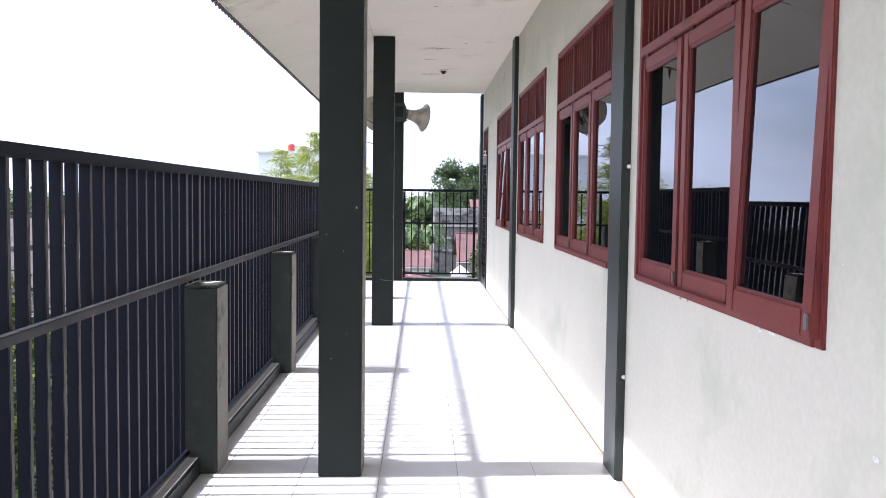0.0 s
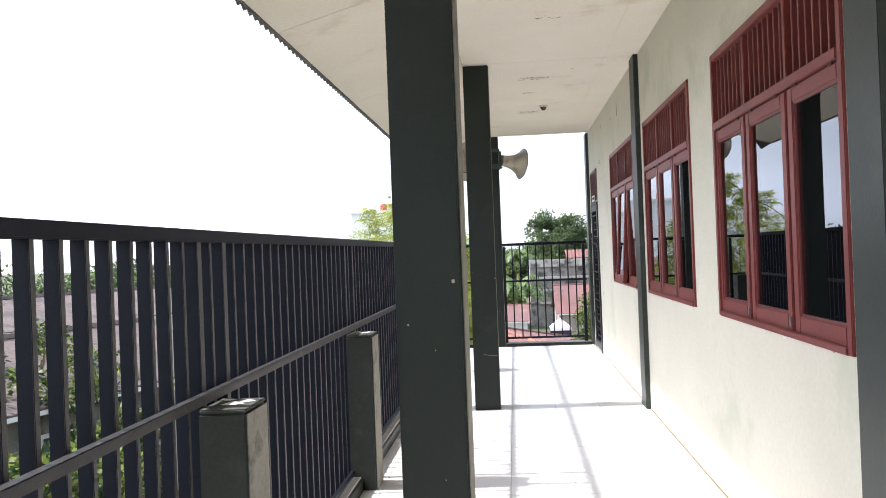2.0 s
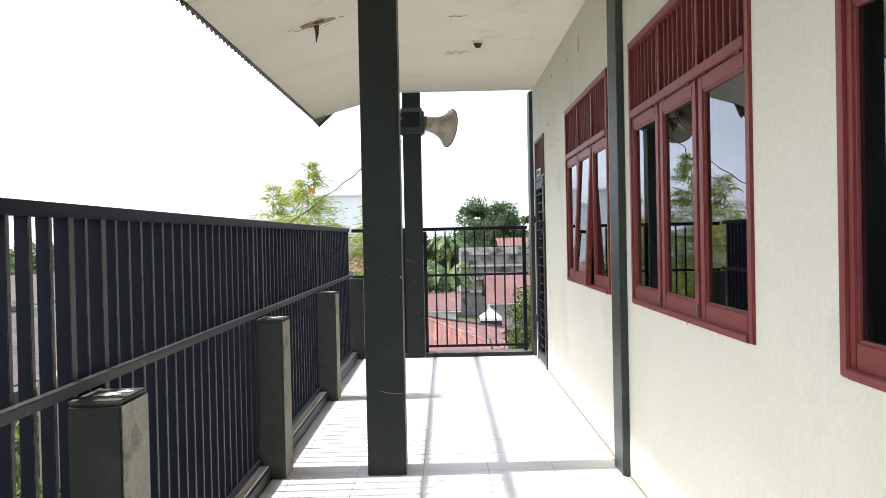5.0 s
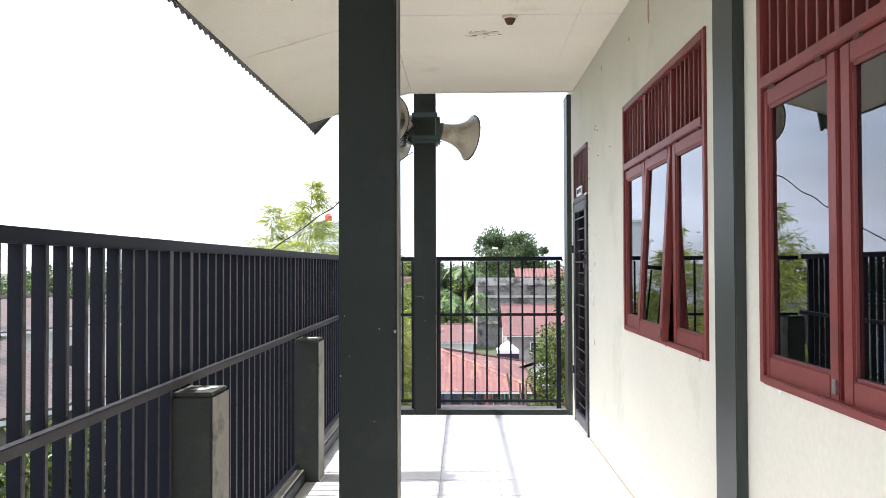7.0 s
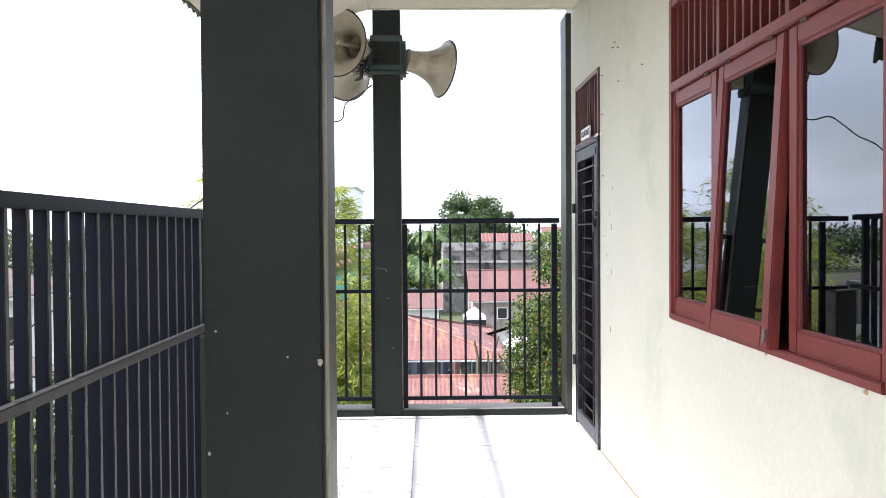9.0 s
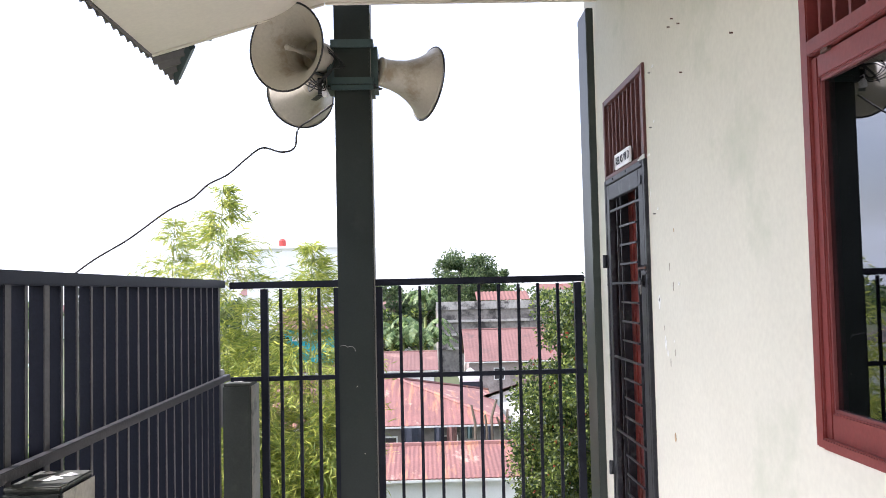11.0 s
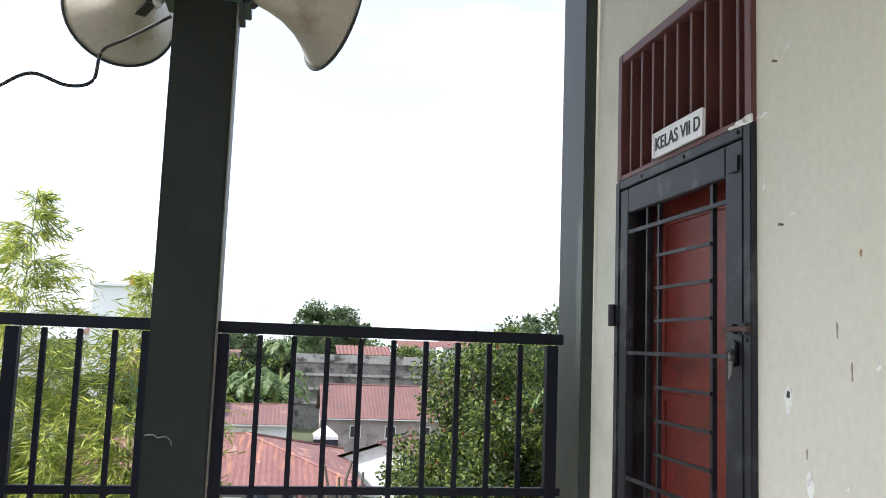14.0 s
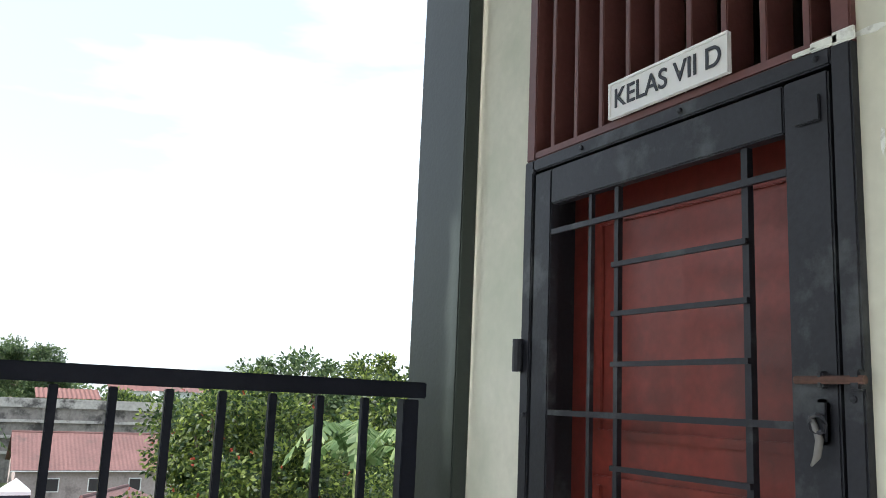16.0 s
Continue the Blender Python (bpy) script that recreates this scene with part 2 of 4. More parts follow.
GROUNDM = paint("ground_soil", (0.06, 0.075, 0.03), 0.95, 0.35, 0.15, 2.0, 0.3, dirt=(0.13, 0.11, 0.08), dirt_at=0.55)
BARK = paint("bark", (0.12, 0.095, 0.07), 0.95, 0.3, 6.0, 40, 0.6)
CULM = paint("bamboo_culm", (0.20, 0.24, 0.07), 0.5, 0.2, 3.0, 20, 0.1)
CLOTH = paint("dark_cloth", (0.03, 0.035, 0.05), 0.9, 0.3, 3.0, 30, 0.1)
LEAF = leaf_material("leaf_green", (0.015, 0.040, 0.013), (0.24, 0.30, 0.062))
LEAF_FAR = leaf_material("leaf_far", (0.040, 0.075, 0.032), (0.17, 0.23, 0.09))
LEAF_BAMBOO = leaf_material("leaf_bamboo", (0.18, 0.25, 0.045), (0.62, 0.62, 0.13))
LEAF_BANANA = leaf_material("leaf_banana", (0.075, 0.14, 0.045), (0.25, 0.33, 0.14))
FLOWER = leaf_material("flower_red", (0.30, 0.04, 0.025), (0.42, 0.09, 0.04))
GLASS = glass_material("dark_window_glass", (0.30, 0.31, 0.32))


# ---------------------------------------------------------------- mesh helpers
class Geo:
    """Collects vertices and faces for one mesh."""

    def __init__(self):
        self.v, self.f = [], []

    def box(self, x0, x1, y0, y1, z0, z1):
        k = len(self.v)
        self.v += [(x, y, z) for z in (z0, z1) for y in (y0, y1) for x in (x0, x1)]
        self.f += [tuple(k + i for i in q) for q in ((0, 2, 3, 1), (4, 5, 7, 6), (0, 1, 5, 4), (2, 6, 7, 3), (0, 4, 6, 2), (1, 3, 7, 5))]
        return self

    def poly(self, *pts):
        k = len(self.v)
        self.v += [tuple(p) for p in pts]
        self.f.append(tuple(range(k, k + len(pts))))
        return self

    def tube(self, pts, radii, sides=8, caps=True):
        pts = [Vector(p) for p in pts]
        if not hasattr(radii, "__len__"):
            radii = [radii] * len(pts)
        k = len(self.v)
        for i, p in enumerate(pts):
            d = (pts[min(i + 1, len(pts) - 1)] - pts[max(i - 1, 0)]).normalized()
            a = d.cross(Vector((0, 0, 1)) if abs(d.z) < 0.9 else Vector((1, 0, 0))).normalized()
            b = d.cross(a)
            self.v += [tuple(p + radii[i] * (math.cos(t) * a + math.sin(t) * b)) for t in (2 * math.pi * s / sides for s in range(sides))]
        for i in range(len(pts) - 1):
            for s in range(sides):
                u = (s + 1) % sides
                self.f.append((k + i * sides + s, k + i * sides + u, k + (i + 1) * sides + u, k + (i + 1) * sides + s))
        if caps:
            self.f.append(tuple(k + s for s in range(sides))[::-1])
            self.f.append(tuple(k + (len(pts) - 1) * sides + s for s in range(sides)))
        return self

    def mesh(self, name, material, bevel=0.0, smooth=False):
        me = bpy.data.meshes.new(name)
        me.from_pydata(self.v, [], self.f)
        if bevel:
            bm = bmesh.new()
            bm.from_mesh(me)
            bmesh.ops.recalc_face_normals(bm, faces=bm.faces)
            bmesh.ops.bevel(bm, geom=list(bm.edges), offset=bevel, segments=2, affect="EDGES", clamp_overlap=True)
            bm.to_mesh(me)
            bm.free()
        me.materials.append(material)
        if smooth:
            me.polygons.foreach_set("use_smooth", [True] * len(me.polygons))
        me.update()
        return me


def part(name, geo, material, parent=None, label="", bevel=0.0, smooth=False, at=(0, 0, 0)):
    me = geo if isinstance(geo, bpy.types.Mesh) else geo.mesh(name, material, bevel, smooth)
    ob = new(name, me)
    ob.location = at
    if parent is not None:
        ob.parent = parent
    if label:
        tagged(ob, label)
    return ob


def thing(name, at, label, category, group="", kind=""):
    ob = new(name)
    ob.empty_display_size = 0.1
    ob.location = at
    return tagged(ob, label, category, group, kind)


def solid(name, geo, material, label, category, kind="structure", bevel=0.0, group="", at=(0, 0, 0)):
    return tagged(part(name, geo, material, None, "", bevel, at=at), label, category, group, kind)


# ---------------------------------------------------------------- plan
WALL_X, FACE_X = 1.495, 1.483          # classroom wall, face of window and door frames
Y0, Y1 = -6.0, 14.27                    # start and end of the gallery
FENCE_X = -0.80
CEIL_Z = 3.23
COL_X0, COL_X1 = -0.109, 0.127
BAY, COL_Y = 5.2, (3.61, 8.84, 14.02)
PIL_Y = (3.57, 8.72, 14.0)
WIN_Y = (1.435, 3.956, 6.585, 9.23)
WIN_W, WIN_Z0, WIN_Z1 = 1.965, 1.066, 2.573
DOOR_Y0, DOOR_Y1, DOOR_H, DOOR_VENT = 12.866, 13.746, 2.122, 2.584
GROUND_Z = -9.0

# ---------------------------------------------------------------- structure
# classroom wall with its openings
holes = [(y, y + WIN_W, WIN_Z0, WIN_Z1) for y in WIN_Y] + [(DOOR_Y0, DOOR_Y1, 0.0, DOOR_VENT)]
ys = sorted({Y0, Y1, *(v for h in holes for v in h[:2])})
zs = sorted({GROUND_Z, 0.0, WIN_Z0, WIN_Z1, CEIL_Z + 0.25})
g = Geo()
for ya, yb in zip(ys, ys[1:]):
    for za, zb in zip(zs, zs[1:]):
        if any(h[0] <= ya and yb <= h[1] and h[2] <= za and zb <= h[3] for h in holes):
            continue
        g.box(WALL_X, WALL_X + 0.15, ya, yb, za, zb)
wall_bm = bmesh.new()
wall_me = g.mesh("wall_classroom", WALL)
wall_bm.from_mesh(wall_me)
bmesh.ops.remove_doubles(wall_bm, verts=wall_bm.verts, dist=0.0005)
wall_bm.to_mesh(wall_me)
wall_bm.free()
tagged(part("wall_classroom", wall_me, WALL), "pale green-cream painted plaster classroom wall", "wall", kind="structure")

# rooms behind the wall, closed, their near-black colour standing in for shade
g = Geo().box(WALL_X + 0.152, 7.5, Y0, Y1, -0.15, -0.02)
solid("floor_room", g, DARK, "plain classroom floor coloured near black for shade", "floor")
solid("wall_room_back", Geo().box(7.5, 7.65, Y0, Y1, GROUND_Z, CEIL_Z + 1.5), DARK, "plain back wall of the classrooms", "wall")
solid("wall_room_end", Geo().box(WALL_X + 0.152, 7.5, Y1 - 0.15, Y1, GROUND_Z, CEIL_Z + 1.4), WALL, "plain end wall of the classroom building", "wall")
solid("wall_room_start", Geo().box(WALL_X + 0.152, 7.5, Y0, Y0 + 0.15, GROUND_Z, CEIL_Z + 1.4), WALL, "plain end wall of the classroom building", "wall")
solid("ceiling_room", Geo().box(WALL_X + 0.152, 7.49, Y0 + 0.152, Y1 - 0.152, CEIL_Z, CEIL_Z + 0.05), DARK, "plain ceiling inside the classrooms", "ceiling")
solid("wall_gallery_start", Geo().box(-0.899, WALL_X - 0.002, Y0 - 0.15, Y0, GROUND_Z, CEIL_Z - 0.002), WALL, "plain wall closing the start of the gallery", "wall")

# gallery floor: slab with joint bed, tiles added last
floor = solid("floor", Geo().box(-0.90, WALL_X - 0.002, Y0, Y1, -0.16, -0.006), GROUT, "white ceramic tile floor of an open gallery", "floor")
solid("wall_below", Geo().box(-0.88, -0.74, Y0, Y1 - 0.002, GROUND_Z, -0.162), WALL, "painted wall below the gallery floor", "wall")
solid("wall_below_end", Geo().box(-0.738, WALL_X - 0.002, Y1 - 0.14, Y1 - 0.002, GROUND_Z, -0.162), WALL, "painted end wall below the gallery floor", "wall")
solid("kerb_side", Geo().box(-0.90, -0.70, Y0, Y1, -0.004, 0.083), GREY, "low dark painted kerb under the side fence", "kerb", bevel=0.006)
solid("kerb_top", Geo().box(-0.76, -0.712, Y0, Y1 - 0.3, 0.0835, 0.088), CONCRETE, "narrow pale strip along the top of the side kerb", "kerb")
for n, (xa, xb) in enumerate(((-0.60, -0.099), (0.130, 1.444))):
    kerb = solid(f"kerb_end_{n + 1}", Geo().box(xa, xb, 14.00, 14.25, -0.004, 0.046), GREY, "low dark painted kerb with pale top under the end railing", "kerb", bevel=0.005)
    part("kerb_top", Geo().box(xa + 0.004, xb - 0.004, 14.02, 14.24, 0.0463, 0.051), CONCRETE, kerb, "bare pale cement top", bevel=0.002)

# open joint with caked dirt where the wall meets the floor
for n, (ya, yb) in enumerate(((Y0, 3.55), (3.80, 8.70), (8.95, 12.84))):
    solid(f"trim_{n + 1}", Geo().box(WALL_X - 0.007, WALL_X + 0.01, ya, yb, 0.0004, 0.007), JOINTDIRT, "thin brown dirt-filled joint at the foot of the wall", "trim")

# ceiling: flat boards from the wall to the columns, then a soffit that falls to the eave
EAVE_X, EAVE_Z = -1.145, 2.937
END_Y = 13.84
g = Geo()
joints = [Y0] + [round(8.80 - 2.6 * k, 3) for k in range(5, -1, -1)] + [11.25, END_Y]
for ya, yb in zip(joints, joints[1:]):
    for xa, xb in ((COL_X0, 1.199), (1.2008, WALL_X - 0.002)):
        g.box(xa, xb, ya + 0.0045, yb - 0.0045, CEIL_Z, CEIL_Z + 0.012)
    y_a, y_b = ya + 0.0045, yb - 0.0045
    k = len(g.v)
    prof = [(COL_X0 - 0.005, CEIL_Z + 0.002), (EAVE_X, EAVE_Z), (EAVE_X, EAVE_Z + 0.012), (COL_X0 - 0.005, CEIL_Z + 0.014)]
    g.v += [(x, y, z) for y in (y_a, y_b) for x, z in prof]
    g.f += [(k, k + 1, k + 2, k + 3), (k + 7, k + 6, k + 5, k + 4), (k, k + 4, k + 5, k + 1), (k + 1, k + 5, k + 6, k + 2), (k + 2, k + 6, k + 7, k + 3), (k + 3, k + 7, k + 4, k)]
solid("ceiling", g, CEIL, "cream painted ceiling boards with fine dark joints and stains", "ceiling")
g = Geo()
g.box(COL_X0, WALL_X - 0.004, Y0 + 0.01, END_Y - 0.004, CEIL_Z + 0.0145, CEIL_Z + 0.03)
solid("ceiling_backing", g, DARK, "dark backing above the ceiling joints", "ceiling")
# edge boards of the ceiling at its open end
g = Geo().box(COL_X0 - 0.02, WALL_X - 0.003, END_Y + 0.002, END_Y + 0.03, CEIL_Z - 0.01, CEIL_Z + 0.16)
solid("trim_ceiling_end", g, CEIL, "cream edge board along the open end of the ceiling", "trim", bevel=0.003)
g = Geo()
k = len(g.v)
g.v += [(x, y, z) for y in (END_Y + 0.002, END_Y + 0.03) for x, z in ((EAVE_X, EAVE_Z - 0.01), (COL_X0 - 0.024, CEIL_Z - 0.01), (COL_X0 - 0.024, CEIL_Z + 0.16), (EAVE_X, EAVE_Z + 0.06))]
g.f += [(0, 1, 2, 3), (7, 6, 5, 4), (0, 4, 5, 1), (1, 5, 6, 2), (2, 6, 7, 3), (3, 7, 4, 0)]
solid("trim_soffit_end", g, CEIL, "cream edge board along the sloping soffit end", "trim")


# corrugated tin roof: ribs run down the slope to the eave
def corrugated(x0, z0, x1, z1, y0, y1, pitch, amp, thick=0.004):
    g = Geo()
    n = int((y1 - y0) / pitch * 4)
    for i in range(n + 1):
        y = y0 + (y1 - y0) * i / n
        d = amp * math.sin(2 * math.pi * (y - y0) / pitch)
        for dz in (d, d + thick):
            g.v += [(x0, y, z0 + dz), (x1, y, z1 + dz)]
    for i in range(n):
        a, b = 4 * i, 4 * i + 4
        g.f += [(a, a + 1, b + 1, b), (a + 2, b + 2, b + 3, a + 3), (a, b, b + 2, a + 2), (a + 1, a + 3, b + 3, b + 1)]
    return g


roof = thing("tin_roof", (0, 0, 0), "dark corrugated tin roof over the gallery", "roof", kind="structure")
slope = (CEIL_Z - EAVE_Z) / (COL_X0 - EAVE_X)
RX0 = EAVE_X - 0.05
part("roof_sheet", corrugated(RX0, EAVE_Z + 0.008, 4.6, EAVE_Z + 0.06 + slope * (4.6 - RX0) + 0.12, Y0 - 0.2, 13.96, 0.11, 0.016), TIN, roof)
part("roof_sheet", corrugated(4.6, EAVE_Z + 0.15 + slope * (4.6 - RX0), 7.9, EAVE_Z - 0.5 + slope * (4.6 - RX0), Y0 - 0.2, 13.96, 0.22, 0.016), TIN, roof)
# unseen strip added past the ceiling end to keep sun off the last pilaster
blocker_z = EAVE_Z + 0.22 + slope * (0.0 - RX0)
part("roof_sheet", corrugated(0.0, blocker_z, 4.6, blocker_z + slope * 4.6, 13.965, 14.42, 0.11, 0.016), TIN, roof)
part("purlin", Geo().box(EAVE_X - 0.02, EAVE_X + 0.03, Y0, 13.93, EAVE_Z + 0.02, EAVE_Z + 0.032), TEALBEAM, roof, "dark teal beam under the roof edge")
part("purlin", Geo().box(EAVE_X + 0.28, EAVE_X + 0.33, Y0, 13.93, EAVE_Z + 0.10, EAVE_Z + 0.14), TEALBEAM, roof, "dark teal beam under the roof edge")
tip = Geo()
for k in range(24):
    t0, t1 = k / 24, (k + 1) / 24
    row = []
    for t in (t0, t1):
        y, w = 13.962 + 0.55 * t, 0.26 * (1 - t) + 0.012
        z = EAVE_Z + 0.008 + 0.016 * math.sin(2 * math.pi * 5 * t) - 0.02 * t
        row += [(RX0, y, z), (RX0 + w, y, z + slope * w)]
    tip.poly(row[0], row[1], row[3], row[2])
    tip.poly(*[(x, y, z + 0.004) for x, y, z in (row[0], row[2], row[3], row[1])])
part("roof_sheet_tip", tip, TIN, roof, "ragged corner of the corrugated sheet")
part("hip_beam", Geo().tube([(EAVE_X + 0.20, 13.95, EAVE_Z + 0.075), (EAVE_X - 0.015, 14.40, EAVE_Z - 0.005)], 0.028, 4), TEALBEAM, roof, "dark teal beam end at the roof corner")
part("fascia", Geo().box(EAVE_X - 0.012, EAVE_X - 0.002, Y0, END_Y, EAVE_Z - 0.02, EAVE_Z + 0.03), TIN, roof, "thin dark edge strip")

# columns and wall pilasters
for n, y in enumerate((COL_Y[0] - BAY, *COL_Y)):
    top = CEIL_Z - 0.001 if n < 3 else CEIL_Z + 0.2
    xa, xb = ((COL_X0, COL_X1), (-0.084, 0.137), (COL_X0, COL_X1), (-0.097, 0.122))[n]
    deep = 0.24
    column = solid(f"column_{n + 1}", Geo().box(xa, xb, y, y + deep, -0.004, top), GREY, "square dark grey-green painted column between floor and ceiling", "column", bevel=0.006)
    part("side_face", Geo().box(xb + 0.0005, xb + 0.004, y + 0.012, y + (deep - 0.008 if n < 2 else 0.06), 0.0, min(top, CEIL_Z) - 0.004), PALESIDE, column, "pale grey-beige mottled side")
    if n:
        yp = PIL_Y[n - 1]
        solid(f"pilaster_{n}", Geo().box(1.450, WALL_X + 0.001, yp, yp + 0.27, -0.004, CEIL_Z - 0.002), PILGREY, "flat dark grey painted pilaster against the wall", "pilaster", bevel=0.004)

# ---------------------------------------------------------------- fences
MID_Z, TOP_Z = 1.042, 1.603
fence = thing("side_fence", (FENCE_X, 0, 0.085), "tall dark blue-grey steel slat fence along the gallery edge", "fence")
zb = -0.085
part("top_rail", Geo().box(-0.024, 0.024, Y0, 14.05, TOP_Z + zb - 0.045, TOP_Z + zb), STEEL, fence, bevel=0.004)
part("mid_rail", Geo().box(0.022, 0.055, Y0, 14.02, MID_Z + zb - 0.034, MID_Z + zb), RAILGREY, fence, "worn grey middle rail", bevel=0.003)
part("bottom_rail", Geo().box(0.022, 0.046, Y0, 14.02, 0.02, 0.045), STEEL, fence, bevel=0.003)
PITCH, POST_GAP, POST_Y = 0.1271, 2.542, 3.79


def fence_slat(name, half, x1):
    """A flat bar on edge: blue-black broad faces, inner edge coloured paler for light bounced off the floor."""
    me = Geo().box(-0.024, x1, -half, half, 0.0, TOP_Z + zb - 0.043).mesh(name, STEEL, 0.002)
    me.materials.append(EDGELIT)
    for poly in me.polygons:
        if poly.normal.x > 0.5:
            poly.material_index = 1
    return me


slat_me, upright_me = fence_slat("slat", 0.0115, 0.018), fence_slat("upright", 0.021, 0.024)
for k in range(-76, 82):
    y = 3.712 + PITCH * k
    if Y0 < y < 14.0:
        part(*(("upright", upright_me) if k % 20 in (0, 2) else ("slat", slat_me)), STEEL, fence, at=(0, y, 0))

# short masonry posts inside the fence, each with a block that carries the rail outside it
post = thing("fence_post", (-0.70, POST_Y, 0), "short dark grey masonry post carrying the fence rail", "post", "posts along the fence")
part("shaft", Geo().box(-0.079, 0.088, -0.14, 0.10, -0.004, 0.975), POSTGREY, post, bevel=0.008)
part("side_face", Geo().box(0.0885, 0.092, -0.134, 0.094, 0.0, 0.97), PALESIDE, post, "pale grey-beige mottled side")
part("cap", Geo().box(-0.077, 0.086, -0.137, 0.097, 0.9755, 0.988), CAPGREY, post, "worn grey cement top", bevel=0.004)
part("outer_block", Geo().box(-0.215, -0.128, -0.045, 0.135, 0.70, 1.052), CONCRETE, post, "pale cement block behind the rail", bevel=0.006)
chip = Geo()
for cx, cy, w in ((0.005, -0.03, 0.045), (0.045, 0.02, 0.03), (-0.03, 0.05, 0.025)):
    chip.poly(*[(cx + w * r * math.cos(q), cy + w * r * math.sin(q), 0.9905) for q, r in ((0, 1), (0.9, 0.7), (1.8, 1.1), (2.7, 0.6), (3.8, 1), (4.9, 0.8))])
part("bare_patch", chip, CHIP, post, "bare pale patch on the cap")
for k in (-3, -2, -1, 1, 2, 3):
    copy_thing(post, pose(-0.70, POST_Y + POST_GAP * k + (0.06 if k == 2 else 0.03 if k == 3 else 0.0), 0))
copy_thing(post, pose(-0.708, 14.13, 0))


def end_panel(x0, x1, bars, post_first):
    """One panel of the end railing, between x0 and x1."""
    y = 14.095
    th = thing("end_railing", (x0, y, 0.05), "black steel bar railing at the open end of the gallery", "railing", "railing panels at the gallery end")
    w = x1 - x0
    part("top_rail", Geo().box(0, w, -0.022, 0.022, 1.500, 1.541), STEEL, th, bevel=0.003)
    part("mid_rail", Geo().box(0, w, -0.012, 0.012, 0.938, 0.966), STEEL, th, bevel=0.002)
    part("bottom_rail", Geo().box(0, w, -0.016, 0.016, 0.062, 0.092), STEEL, th, bevel=0.002)
    me = Geo().box(-0.0095, 0.0095, -0.0095, 0.0095, 0.093, 1.496).mesh("bar", STEEL, 0.002)
    for x in bars:
        part("bar", me, STEEL, th, at=(x - x0, 0.0, 0))
    for x, half in post_first:
        part("upright", Geo().box(x - x0 - half, x - x0 + half, -0.02, 0.02, -0.054, 1.496), STEEL, th, bevel=0.002)
    return th


end_panel(-0.760, -0.095, [-0.452, -0.336, -0.220], [(-0.552, 0.022), (-0.113, 0.016)])
end_panel(0.124, 1.408, [0.275 + 0.121 * k for k in range(9)], [(0.148, 0.02), (1.366, 0.022)])

# ---------------------------------------------------------------- windows
LEAF_W = WIN_W / 3


def sash(parent, y, tilt=0.0):
    """One glazed leaf hung from its top edge."""
    h, w, st = 1.035, LEAF_W - 0.030, 0.062
    g = Geo().box(-0.02, 0.02, 0, st, -h, 0).box(-0.02, 0.02, w - st, w, -h, 0).box(-0.02, 0.02, st, w - st, -st, 0).box(-0.02, 0.02, st, w - st, -h, -h + 0.075)
    ob = part("sash", g, RED, parent, at=(0, y + 0.015, 1.061), bevel=0.004)
    ob.rotation_euler = (0, radians(tilt), 0)
    pane = part("pane", Geo().box(-0.003, 0.003, st - 0.006, w - st + 0.006, -h + 0.07, -st + 0.006), GLASS, ob, "dark tinted glass pane")
    pane.visible_shadow = False
    bead = Geo()
    for a, b, c, d in ((st, st + 0.008, -h + 0.075, -st), (w - st - 0.008, w - st, -h + 0.075, -st), (st, w - st, -st - 0.008, -st), (st, w - st, -h + 0.075, -h + 0.083)):
        bead.box(-0.013, -0.004, a, b, c, d)
    part("glazing_bead", bead, SLATRED, ob)
    for a in (0.16, 0.80):
        part("hinge", Geo().box(-0.030, -0.0205, w * a - 0.02, w * a + 0.02, -0.006, 0.003).tube([(-0.0245, w * a - 0.02, 0.004), (-0.0245, w * a + 0.02, 0.004)], 0.004, 8), RUST, ob, "small rusty hinge")
    part("stay", Geo().box(-0.027, -0.0205, 0.012, 0.034, -h + 0.02, -h + 0.065), PALESTEEL, ob, "small steel catch", bevel=0.002)
    return ob


def window(name, y, tilts):
    """Three glazed leaves under a slatted vent. Local origin: near lower corner, on the frame's face."""
    win = thing(name, (FACE_X + 0.03, y, WIN_Z0), "red-brown wooden window with three glazed leaves under a slatted vent", "window", "classroom windows", "structure")
    H = WIN_Z1 - WIN_Z0
    a, b = -0.03, 0.07
    part("window_frame", Geo().box(a, b, 0, 0.045, 0, H), RED, win, bevel=0.004)
    part("window_frame", Geo().box(a, b, WIN_W - 0.045, WIN_W, 0, H), RED, win, bevel=0.004)
    part("window_frame", Geo().box(a, b, 0.046, WIN_W - 0.046, H - 0.045, H), RED, win, bevel=0.004)
    part("window_sill", Geo().box(a - 0.006, b, 0.046, WIN_W - 0.046, 0, 0.03), RED, win, bevel=0.004)
    part("transom", Geo().box(a - 0.004, b, 0.046, WIN_W - 0.046, 1.066, 1.110), RED, win, bevel=0.004)
    slat = Geo().box(-0.010, 0.066, -0.008, 0.008, 1.111, H - 0.046).mesh("slat", SLATRED, 0.002)
    for k in range(3):
        if k:
            part("mullion", Geo().box(-0.02, b, k * LEAF_W - 0.018, k * LEAF_W + 0.018, 1.111, H - 0.046), RED, win, bevel=0.003)
            part("mullion", Geo().box(0.022, b, k * LEAF_W - 0.018, k * LEAF_W + 0.018, 0.031, 1.065), RED, win, bevel=0.003)
        n = 7
        for i in range(n):
            part("slat", slat, SLATRED, win, at=(0, k * LEAF_W + LEAF_W * (i + 1) / (n + 1), 0))
        sash(win, k * LEAF_W, tilts[k])
    return win


window("window_1", WIN_Y[0], (1.9, 0, 0))
window("window_2", WIN_Y[1], (0, 0, 0))
window("window_3", WIN_Y[2], (0, 0, 0))
